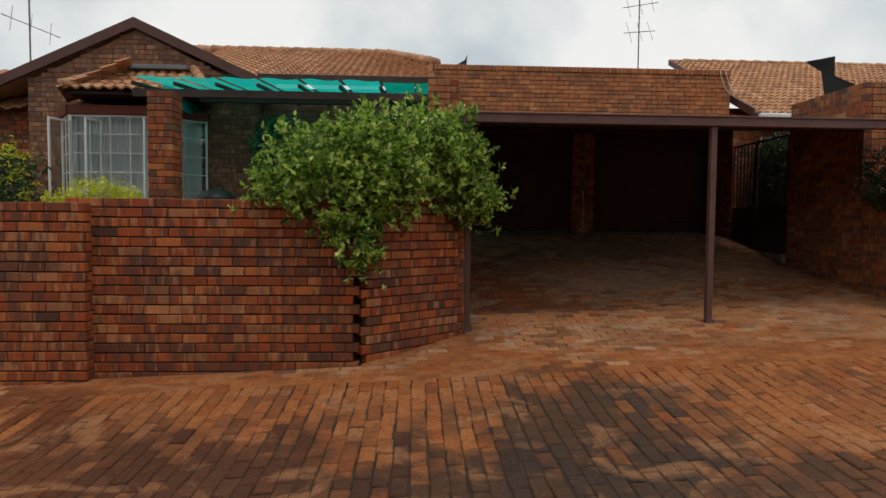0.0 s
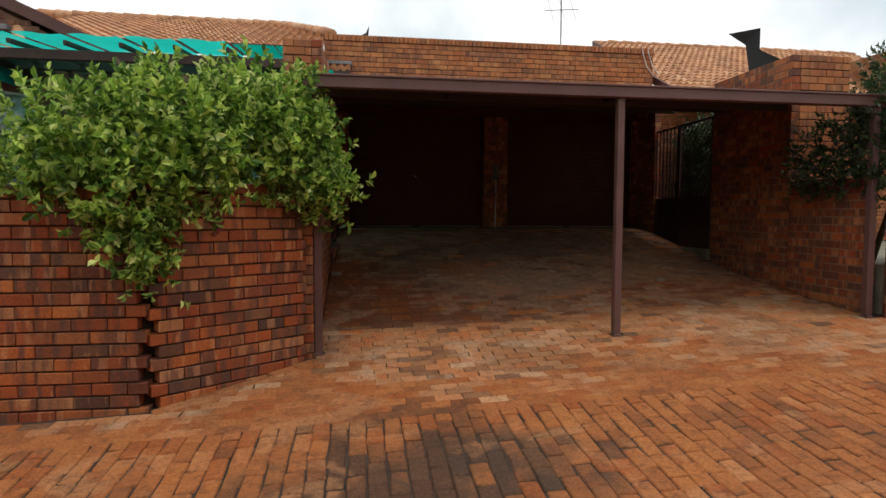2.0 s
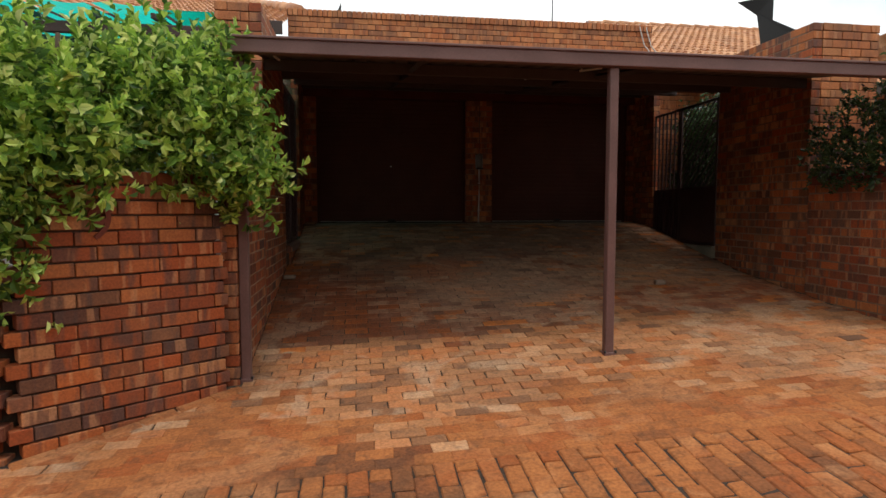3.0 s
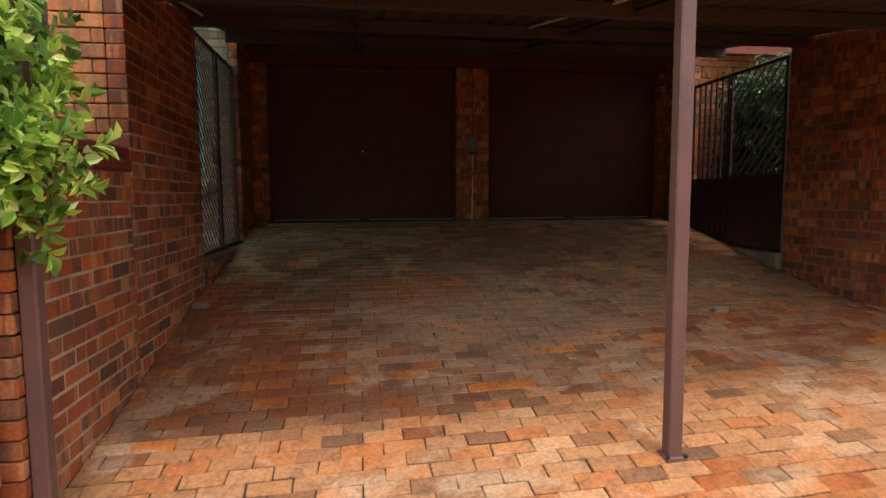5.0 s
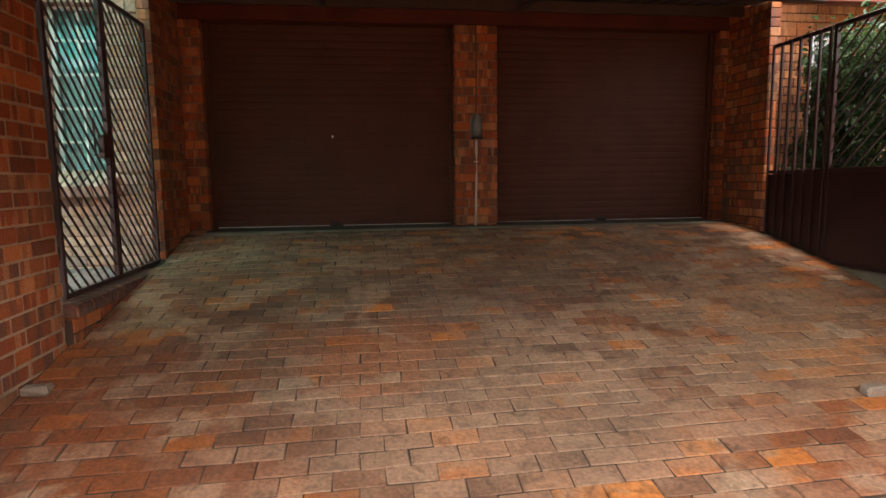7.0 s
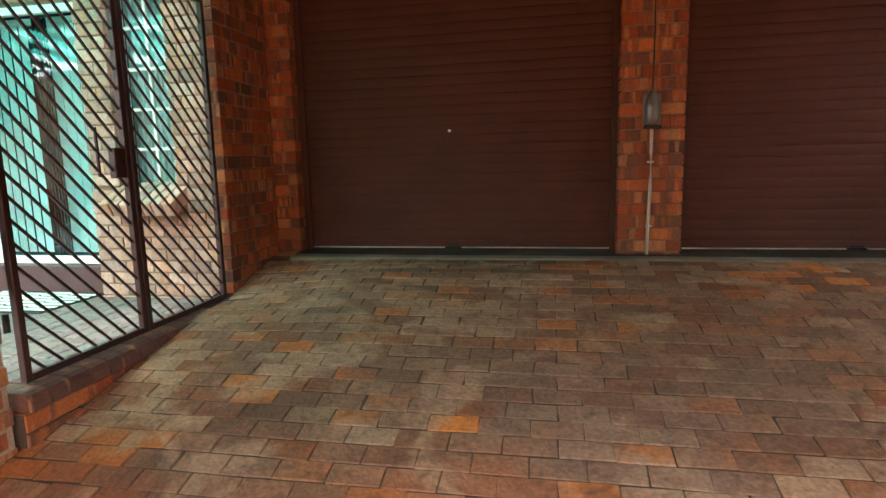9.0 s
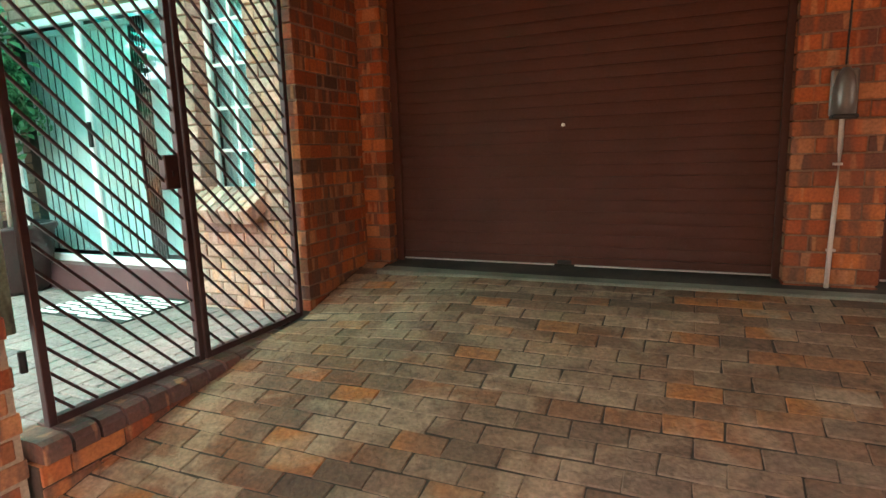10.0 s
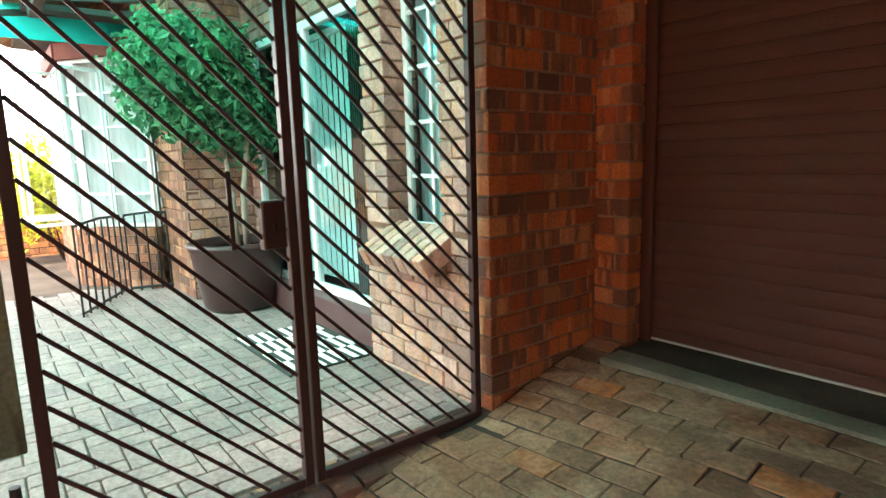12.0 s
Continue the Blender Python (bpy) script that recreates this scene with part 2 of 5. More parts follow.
barge = plain("brown_bargeboard", (0.115, 0.05, 0.04), 0.55, vary=0.25)
flash_grey = plain("lead_flashing", (0.2, 0.22, 0.24), 0.6, 0.0, vary=0.3)
pot_clay = plain("glazed_brown_pot", (0.055, 0.03, 0.028), 0.35, vary=0.3)
soil = plain("potting_soil", (0.05, 0.035, 0.025), 0.95, vary=0.5, bump=0.6)
bark = plain("pale_bark", (0.38, 0.33, 0.26), 0.85, vary=0.4, bump=0.5)
bark_dark = plain("shrub_bark", (0.12, 0.085, 0.06), 0.9, vary=0.4, bump=0.5)
stone_grey = plain("broken_brick", (0.32, 0.24, 0.18), 0.9, vary=0.4, bump=0.5)
lamp_grey = plain("bulkhead_cover", (0.18, 0.16, 0.14), 0.35, 0.3, vary=0.25)
mat_white = plain("mat_white", (0.72, 0.74, 0.68), 0.9, vary=0.2, bump=0.4)
mat_black = plain("mat_black", (0.03, 0.035, 0.03), 0.95, vary=0.2, bump=0.4)
blind_white = plain("white_blind", (0.85, 0.86, 0.84), 0.7, vary=0.1)
curtain_white = plain("net_curtain", (0.7, 0.73, 0.74), 0.8, vary=0.12)
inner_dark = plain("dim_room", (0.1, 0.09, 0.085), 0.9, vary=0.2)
terracotta = brick_material("roof_tile", True, [(0.0, (0.5, 0.25, 0.125)), (0.35, (0.6, 0.33, 0.17)), (0.7, (0.43, 0.2, 0.1)),
                            (1.0, (0.66, 0.4, 0.23))], (0.28, 0.12, 0.065), 0.7, 0.4)
peeling = brick_material("peeling_green_paint", False, [(0.0, (0.3, 0.38, 0.27)), (1.0, (0.34, 0.42, 0.3))], (0.07, 0.06, 0.045), 0.7, 0.8)
threshold_clay = brick_material("threshold_bullnose", False, [(0.0, (0.09, 0.045, 0.04)), (0.6, (0.13, 0.06, 0.05)), (1.0, (0.2, 0.08, 0.05))], DARK, 0.45)


def glass_material(name, tint):
    m, nt, bsdf = material(name, 0.02)
    bsdf.inputs["Transmission Weight"].default_value = 1.0
    bsdf.inputs["IOR"].default_value = 1.45
    bsdf.inputs["Base Color"].default_value = (*tint, 1)
    return m


glass, green_glass = glass_material("window_glass", (0.92, 0.97, 0.96)), glass_material("tinted_glass", (0.62, 0.9, 0.9))


def leaf_material(name, stops):
    m, nt, bsdf = material(name, 0.38)
    c = colours(nt, chance(nt, True), stops)
    c = mixed(nt, 0.5, c, colours(nt, grain(nt, 5.0, 3), [(0.38, (0.4, 0.45, 0.4)), (0.6, (1.5, 1.4, 1.15))]), "MULTIPLY")
    nt.links.new(c, bsdf.inputs["Base Color"])
    thin = nt.nodes.new("ShaderNodeBsdfTranslucent")
    nt.links.new(c, thin.inputs[0])
    blend = nt.nodes.new("ShaderNodeMixShader")
    blend.inputs[0].default_value = 0.38
    for a, b in ((bsdf.outputs[0], blend.inputs[1]), (thin.outputs[0], blend.inputs[2]), (blend.outputs[0], nt.nodes["Material Output"].inputs[0])):
        nt.links.new(a, b)
    return m


leaf_bright = leaf_material("shrub_leaf", [(0.0, (0.045, 0.11, 0.022)), (0.3, (0.15, 0.29, 0.05)), (0.55, (0.31, 0.48, 0.085)), (0.82, (0.5, 0.64, 0.15)), (1.0, (0.66, 0.72, 0.32))])
leaf_dark = leaf_material("dark_leaf", [(0.0, (0.02, 0.045, 0.018)), (0.6, (0.05, 0.09, 0.03)), (0.9, (0.08, 0.12, 0.045)), (1.0, (0.12, 0.06, 0.12))])
leaf_yellow = leaf_material("golden_leaf", [(0.0, (0.4, 0.46, 0.03)), (0.5, (0.62, 0.64, 0.05)), (1.0, (0.75, 0.74, 0.1))])
leaf_tree = leaf_material("tree_leaf", [(0.0, (0.035, 0.14, 0.07)), (0.5, (0.07, 0.27, 0.14)), (1.0, (0.15, 0.42, 0.24))])


def net_material():
    m, nt, bsdf = material("green_shade_sheet", 0.5)
    c = mixed(nt, step(nt, grain(nt, 3, 4), 0.35, 0.7), (0.01, 0.46, 0.39), (0.015, 0.56, 0.48))
    nt.links.new(c, bsdf.inputs["Base Color"])
    thin = nt.nodes.new("ShaderNodeBsdfTranslucent")
    nt.links.new(c, thin.inputs[0])
    tint = node(nt, "ShaderNodeBsdfTransparent", Color=(0.62, 0.85, 0.83, 1))
    one, two = nt.nodes.new("ShaderNodeMixShader"), nt.nodes.new("ShaderNodeMixShader")
    one.inputs[0].default_value, two.inputs[0].default_value = 0.75, 0.12
    for a, b in ((bsdf.outputs[0], one.inputs[1]), (thin.outputs[0], one.inputs[2]), (one.outputs[0], two.inputs[1]),
                 (tint.outputs[0], two.inputs[2]), (two.outputs[0], nt.nodes["Material Output"].inputs[0])):
        nt.links.new(a, b)
    return m


shade_net = net_material()


# ---- builders ----
def finish(name, bm, mat_, parent=None, smooth=False):
    me = bpy.data.meshes.new(name)
    bmesh.ops.recalc_face_normals(bm, faces=bm.faces)
    bm.to_mesh(me)
    bm.free()
    me.materials.append(mat_)
    if smooth:
        me.polygons.foreach_set("use_smooth", [True] * len(me.polygons))
    ob = new(name, me)
    ob.parent = parent
    return ob


def part(name, bm, mat_, parent, label="", smooth=False):
    return tagged(finish(name, bm, mat_, parent, smooth), label)


def thing(name, place, label, category, group="", turn=0.0):
    ob = new(name)
    ob.matrix_basis = pose(*place, 0, 0, turn)
    return tagged(ob, label, category, group)


def add_box(bm, lo, hi, bevel=0.0, m=None):
    lo, hi = Vector(lo), Vector(hi)
    made = bmesh.ops.create_cube(bm, size=1)["verts"]
    for v in made:
        v.co = Vector([lo[i] + (v.co[i] + 0.5) * (hi[i] - lo[i]) for i in range(3)])
        if m:
            v.co = m @ v.co
    if bevel:
        edges = list({e for v in made for e in v.link_edges})
        bmesh.ops.bevel(bm, geom=edges, offset=bevel, segments=1, affect="EDGES")
    return bm


def box(lo, hi, bevel=0.0, m=None):
    return add_box(bmesh.new(), lo, hi, bevel, m)


def add_tube(bm, points, radius, sides=8, radius_end=None):
    points = [Vector(p) for p in points]
    rings = []
    for i, p in enumerate(points):
        d = (points[min(i + 1, len(points) - 1)] - points[max(i - 1, 0)]).normalized()
        q = d.to_track_quat("Z", "Y")
        r = radius + ((radius_end if radius_end is not None else radius) - radius) * i / (len(points) - 1)
        rings.append([bm.verts.new(p + q @ Vector((r * math.cos(2 * math.pi * k / sides), r * math.sin(2 * math.pi * k / sides), 0))) for k in range(sides)])
    for a, b in zip(rings, rings[1:]):
        for k in range(sides):
            bm.faces.new((a[k], a[(k + 1) % sides], b[(k + 1) % sides], b[k]))
    bm.faces.new(rings[0][::-1])
    bm.faces.new(rings[-1])
    return bm


def tube(points, radius, sides=8, radius_end=None):
    return add_tube(bmesh.new(), points, radius, sides, radius_end)


def lathe(profile, sides=28):
    bm = bmesh.new()
    rings = [[bm.verts.new((r * math.cos(2 * math.pi * k / sides), r * math.sin(2 * math.pi * k / sides), z)) for k in range(sides)] for r, z in profile]
    for a, b in zip(rings, rings[1:]):
        for k in range(sides):
            bm.faces.new((a[k], a[(k + 1) % sides], b[(k + 1) % sides], b[k]))
    bm.faces.new(rings[0][::-1])
    bm.faces.new(rings[-1])
    return bm


def prism(outline, depth, m):
    """An outline in (u, z), made depth thick about its plane, and laid by m."""
    bm = bmesh.new()
    front = [bm.verts.new(m @ Vector((u, -depth / 2, z))) for u, z in outline]
    back = [bm.verts.new(m @ Vector((u, depth / 2, z))) for u, z in outline]
    bm.faces.new(front)
    bm.faces.new(back[::-1])
    for k in range(len(outline)):
        j = (k + 1) % len(outline)
        bm.faces.new((front[k], front[j], back[j], back[k]))
    return bm


piece_meshes = {}


def piece_mesh(size, mat_, bevel=0.005):
    key = (tuple(round(s, 4) for s in size), mat_.name)
    if key not in piece_meshes:
        h = [s / 2 for s in size]
        bm = box([-s for s in h], h, bevel)
        bmesh.ops.recalc_face_normals(bm, faces=bm.faces)
        me = bpy.data.meshes.new("piece")
        bm.to_mesh(me)
        bm.free()
        me.materials.append(mat_)
        piece_meshes[key] = me
    return piece_meshes[key]


def worn(co, rng, amount):
    """The box's corners pulled about a little on plan, so that no two edges run quite straight."""
    side = (co[:, 0] > 0) * 2 + (co[:, 1] > 0)
    out = co.copy()
    out[:, :2] += rng.normal(0, amount, (4, 2))[side]
    return out


def worn_mesh(size, mat_, bevel, seed):
    me = piece_mesh(size, mat_, bevel).copy()
    co = np.empty(len(me.vertices) * 3)
    me.vertices.foreach_get("co", co)
    me.vertices.foreach_set("co", worn(co.reshape(-1, 3), np.random.default_rng(seed), 0.002).ravel())
    return me


def joined(name, items, size, mat_, parent, label, bevel=0.005, wear=0.0):
    """The pieces past the countable ones: matrices of one box, in one mesh."""
    src = piece_mesh(size, mat_, bevel)
    co = np.empty(len(src.vertices) * 3)
    src.vertices.foreach_get("co", co)
    co = np.c_[co.reshape(-1, 3), np.ones(len(src.vertices))]
    faces = [tuple(p.vertices) for p in src.polygons]
    verts, polys, rng = [], [], np.random.default_rng(len(items))
    for m in items:
        n = len(verts) * len(co)
        verts.append((worn(co, rng, wear) if wear else co) @ np.array(m).T[:, :3])
        polys += [tuple(i + n for i in f) for f in faces]
    me = bpy.data.meshes.new(name)
    me.from_pydata(np.concatenate(verts).tolist(), [], polys)
    me.materials.append(mat_)
    ob = new(name, me)
    ob.parent = parent
    return tagged(ob, label, kind="stuff")


late = []  # pieces, laid at the end of the file


def brick_wall(name, a, b, z0, z1, label, one, many, mortar, depth=0.11, pitch=0.232, course=0.0885, cut=None, outline=None,
               recess=0.012, ragged=(0, 0), cap=300, shift=0.0, header=False):
    """A leaf of bricks from a to b on plan, about its middle line, from z0 to z1. cut(u, z): no brick there."""
    a, b = Vector((*a, 0)), Vector((*b, 0))
    long = (b - a).length
    angle = math.atan2((b - a).y, (b - a).x)
    m = Matrix.Translation(a) @ Matrix.Rotation(angle, 4, "Z")
    u0, u1 = 0.015 + 0.06 * bool(ragged[0]), long - 0.015 - 0.06 * bool(ragged[1])
    core = prism(outline or [(u0, z0), (u1, z0), (u1, z1 - 0.006), (u0, z1 - 0.006)], depth - 2 * recess, m)
    wall = tagged(finish(name, core, mortar), label, "wall", kind="structure")
    late.append((wall, m, long, z0, z1, one, many, depth, pitch, course, cut, ragged, cap, shift, header))
    return wall


def lay_bricks(wall, m, long, z0, z1, one, many, depth, pitch, course, cut, ragged, cap, shift, header):
    rng = random.Random(wall.name)
    items = []
    joint = 0.0125 if pitch > 0.24 else 0.009
    size = (pitch - 0.006, depth, course - joint)
    rows = int(round((z1 - z0) / course))
    for i in range(rows):
        z = z1 - (i + 0.5) * course
        lo = ragged[0] if i % 2 else 0.0
        hi = long - (ragged[1] if (i + 1) % 2 else 0.0)
        u = (0.0 if i % 2 else -pitch / 2) + shift
        while u < hi - 0.03:
            s, e = max(u, lo), min(u + pitch, hi)
            if e - s > 0.05 and not (cut and cut((s + e) / 2, z)):
                w = e - s - 0.006
                place = m @ Matrix.Translation(((s + e) / 2, rng.uniform(-0.003, 0.003), z + rng.uniform(-0.002, 0.002)))
                place = place @ Matrix.Rotation(rng.uniform(-0.006, 0.006), 4, "Y") @ Matrix.Diagonal((w / size[0], 1, 1, 1))
                items.append(place)
            u += pitch
    me = piece_mesh(size, one)
    for place in items[:cap]:
        ob = new("brick", me)
        ob.parent, ob.matrix_basis = wall, place
    if len(items) > cap:
        joined("brick_run", items[cap:], size, many, wall, "")


def ground_height(x, y):
    ys = (-40, 0, 4.2, 5.35, 6.1, 6.65, 7.4, 8.45, 9.48, 10.6, 11.35, 11.9, 12.2, 60)
    zs = (0.0, 0.22, 0.36, 0.465, 0.525, 0.6, 0.72, 0.94, 1.165, 1.415, 1.565, 1.625, 1.63, 1.63)
    lean = 0.045 * max(min(x, 8), -5) - 0.09
    fade = min(max((9.0 - y) / 2.4, 0), 1) * min(max((y + 20) / 10, 0), 1)
    # a hollow before the entrance gate
    hollow = min(max((1.75 - x) / 0.95, 0), 1) * float(np.interp(y, (10.15, 10.65, 11.1, 11.35, 11.9), (0, 0.3, 1, 0.75, 0)))
    return float(np.interp(y, ys, zs)) + lean * fade - 0.1 * hollow


# ---- ground ----
def make_ground():
    xs = sorted({-300, -60, -20, *np.arange(-10, 12.01, 0.4).round(3), 20, 60, 300})
    ys = sorted({-300, -60, -20, *np.arange(-6, 12.41, 0.125).round(3), 16, 25, 60, 300})
    xs = sorted({*xs, 0.6, 0.66, *np.arange(0.7, 2.0, 0.1).round(3), 6.66, 6.72})

    def level(x, y):
        z = ground_height(x, y) - (0.0045 if y > 7.4 else 0.01)
        return min(z, 1.1) if y > 5.9 and (x < 0.63 or x > 6.7) else z
    verts = [(float(x), float(y), level(x, y)) for y in ys for x in xs]
    n = len(xs)
    faces = [(j * n + i, j * n + i + 1, (j + 1) * n + i + 1, (j + 1) * n + i) for j in range(len(ys) - 1) for i in range(n - 1)]
    me = bpy.data.meshes.new("ground")
    me.from_pydata(verts, [], faces)
    me.materials.append(sand)
    return tagged(new("ground", me), "wet brick-paved driveway rising to the garages", "driveway", kind="structure")


ground = make_ground()

# ---- unseen wall, added to keep low sky light out of the carport ----
tagged(finish("wall_opposite", box((-40, -9.4, -0.6), (40, -9.0, 6.8)), mortar_mid), "plain unseen wall added across the road to block low sky light", "wall", kind="structure")

# ---- boundary and carport walls ----
RP, TP = (red_one, red_many, mortar_dark), (tan_one, tan_many, mortar_dark)
GP = (brown_one, brown_many, mortar_mid)
HP = (pale_one, pale_many, mortar_mid)
CP = (red_one, red_many, mortar_pale)
DP = (red_one, red_many, mortar_mid)
flush = dict(recess=0.003)
big = dict(pitch=0.243, course=0.0945, recess=0.02)
brick_wall("wall_front", (-3.143, 5.835), (-0.33, 5.835), 0.14, 2.03, "red-brown face brick boundary wall with raked joints", *RP, ragged=(0, 0.06), **big)
brick_wall("wall_front_pier", (-8.965, 5.714), (-2.89, 5.714), 0.09, 1.98, "stepped-out length of red-brown brick boundary wall", *RP, cap=200, depth=0.132, **big)
nx, ny = -0.612 * 0.055, 0.791 * 0.055
brick_wall("wall_angled", (-0.31 + nx, 5.79 + ny), (0.735 + nx, 6.595 + ny), 0.2, 2.09, "angled red-brown brick wall leading to the carport", *RP, ragged=(0.06, 0.03), **big)
brick_wall("wall_left_low", (0.745, 6.76), (0.745, 7.9), 0.42, 2.1, "low red brick wall beside the carport post", *CP, **flush)
brick_wall("wall_left_stub", (0.735, 6.645), (0.735, 6.75), 0.42, 2.09, "narrow brick closer behind the carport post", *RP, depth=0.1)
brick_wall("wall_left", (0.745, 7.915), (0.745, 9.46), 0.6, 3.75, "tall red brick carport wall with pale mortar", *CP, **flush)
brick_wall("wall_left_return", (0.38, 7.97), (0.688, 7.97), 0.6, 3.75, "tan brick end pier above the low wall", *TP)
brick_wall("wall_gate_side", (0.745, 11.19), (0.745, 12.02), 1.3, 3.9, "dark red brick wall between gate and garage", *DP, recess=0.005)
brick_wall("wall_right_low", (6.555, 6.76), (6.555, 7.9), 0.6, 2.1, "low red brick wall on the far carport side", *DP, **flush)
brick_wall("wall_right", (6.555, 7.915), (6.555, 9.52), 0.7, 3.84, "tall red brick carport wall under shadow", *DP, **flush)
brick_wall("wall_right_return", (6.612, 7.97), (7.3, 7.97), 0.7, 3.84, "tan brick end pier beside the climbing shrub", *TP)
brick_wall("wall_right_angled", (6.57, 6.6), (7.75, 5.75), 0.4, 2.09, "angled brick wall on the far side of the drive", *RP, cap=120)
brick_wall("wall_right_front", (7.75, 5.72), (13.0, 5.72), 0.4, 2.03, "brick boundary wall of the neighbouring unit", *RP, cap=60)
brick_wall("wall_right_gate_side", (6.555, 11.27), (6.555, 12.02), 1.3, 3.9, "dark brick wall beside the second gate", *RP)

# ---- garage front ----
brick_wall("garage_pier_left", (0.798, 11.97), (1.0, 11.97), 1.55, 3.67, "narrow red brick door jamb", *DP, recess=0.005)
brick_wall("garage_pier_middle", (3.478, 11.97), (3.93, 11.97), 1.55, 3.67, "red brick pillar between the two garage doors", *DP, recess=0.005)
brick_wall("garage_pier_right", (6.39, 11.97), (6.5, 11.97), 1.55, 3.67, "narrow red brick door jamb in shadow", *RP)
brick_wall("garage_parapet", (0.58, 11.985), (6.78, 11.985), 3.87, 4.93, "tan face brick garage parapet above the carport roof", *TP)
brick_wall("garage_parapet_side", (6.72, 12.05), (6.72, 16.0), 3.0, 4.93, "side of the brick garage parapet", *TP, cap=60)
brick_wall("garage_parapet_side_left", (0.73, 12.05), (0.73, 16.0), 3.0, 4.93, "side of the brick garage parapet by the house", *TP, cap=60)


def parapet_cap():
    wall = tagged(finish("garage_parapet_cap", box((0.57, 11.94, 4.93), (6.79, 12.05, 5.03)), mortar_dark), "brick-on-edge parapet capping", "wall", kind="structure")
    me = piece_mesh((0.068, 0.15, 0.108), tan_one)
    for k in range(-1, 78):
        ob = new("brick", me)
        ob.parent, ob.matrix_basis = wall, pose(0.7 + k * 0.0783, 11.985, 4.985, 0, 0, 0)


parapet_cap()
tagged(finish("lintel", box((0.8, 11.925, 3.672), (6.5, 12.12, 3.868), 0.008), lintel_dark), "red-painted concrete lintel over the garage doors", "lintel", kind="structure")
tagged(finish("garage_sill", box((0.985, 11.712, 1.5), (6.42, 12.25, 1.614), 0.01), sill_brown), "mossy concrete sill below the garage doors", "sill", kind="structure")


def garage_shell():
    bm = bmesh.new()
    add_box(bm, (0.8, 16.0, 1.4), (6.7, 16.1, 4.0))
    add_box(bm, (0.68, 12.2, 1.4), (0.8, 16.0, 3.0))
    add_box(bm, (6.66, 12.2, 1.4), (6.78, 16.0, 3.0))
    tagged(finish("garage_shell", bm, inner_dark), "plain inner garage walls", "wall", kind="structure")
    tagged(finish("garage_ceiling", box((0.8, 12.12, 3.88), (6.66, 16.0, 4.02)), inner_dark), "flat garage roof slab", "ceiling", kind="structure")


garage_shell()


# ---- carport ----
def carport():
    root = thing("carport_frame", (3.67, 6.65, 0.6), "brown-painted steel carport frame with slim square posts", "carport")
    o = Vector(root.location)

    def at(lo, hi, bevel=0.004):
        return box(Vector(lo) - o, Vector(hi) - o, bevel)
    for x, y in ((3.67, 6.65), (0.825, 6.72), (6.42, 6.65)):
        g = ground_height(x, y)
        post = part("post", at((x - 0.036, y - 0.036, g - 0.03), (x + 0.036, y + 0.036, 2.955), 0.007), brown_steel, root)
        part("base_plate", at((x - 0.05, y - 0.05, g - 0.02), (x + 0.05, y + 0.05, g + 0.014)), brown_steel, post)
        for sx in (-1, 1):
            part("bolt", at((x + sx * 0.045 - 0.009, y - 0.055, g + 0.01), (x + sx * 0.045 + 0.009, y - 0.037, g + 0.03)), black_steel, post)
    part("fascia_beam", at((0.72, 6.58, 2.952), (6.5, 6.66, 3.062), 0.006), brown_steel, root)
    part("gutter_lip", at((0.72, 6.565, 3.05), (6.5, 6.582, 3.068), 0.003), brown_steel, root)
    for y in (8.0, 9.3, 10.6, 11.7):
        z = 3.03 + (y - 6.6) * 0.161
        part("purlin", at((0.805, y - 0.025, z - 0.1), (6.498, y + 0.025, z)), shaded_steel, root)
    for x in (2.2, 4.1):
        part("rafter", tube([Vector((x, 6.66, 2.99)) - o, Vector((x, 11.8, 3.79)) - o], 0.03, 4), shaded_steel, root)


carport()


def carport_roof():
    bm = bmesh.new()
    profile = []
    x = 0.802
    while x < 6.48:
        for dx, dz in ((0, 0), (0.03, 0.034), (0.06, 0.034), (0.09, 0)):
            if x + dx < 6.49 and not (x > 6.3 and dx > 0):
                profile.append((x + dx, dz))
        x += 0.19
    profile.append((6.498, 0))
    front = [bm.verts.new((px, 6.665, 3.045 + pz * 0.6)) for px, pz in profile]
    back = [bm.verts.new((px, 11.926, 3.045 + 0.161 * 5.261 + pz * 0.6)) for px, pz in profile]
    for i in range(len(profile) - 1):
        bm.faces.new((front[i], front[i + 1], back[i + 1], back[i]))
    tops = bmesh.ops.extrude_face_region(bm, geom=bm.faces[:])["geom"]
    bmesh.ops.translate(bm, verts=[v for v in tops if isinstance(v, bmesh.types.BMVert)], vec=(0, 0, 0.004))
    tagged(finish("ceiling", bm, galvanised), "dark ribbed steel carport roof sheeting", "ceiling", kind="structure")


carport_roof()


def low_coping(x0, x1):
    tagged(finish("coping", box((x0, 6.76, 2.1), (x1, 7.91, 2.175), 0.012), lintel_red), "smooth red plastered coping on the low wall", "coping", kind="structure")
    tagged(finish("coping", box((x0 + 0.012, 6.77, 2.175), (x1 - 0.012, 7.91, 2.25), 0.012), lintel_red), "smooth red plastered coping on the low wall", "coping", kind="structure")


low_coping(0.672, 0.812)
low_coping(6.488, 6.628)


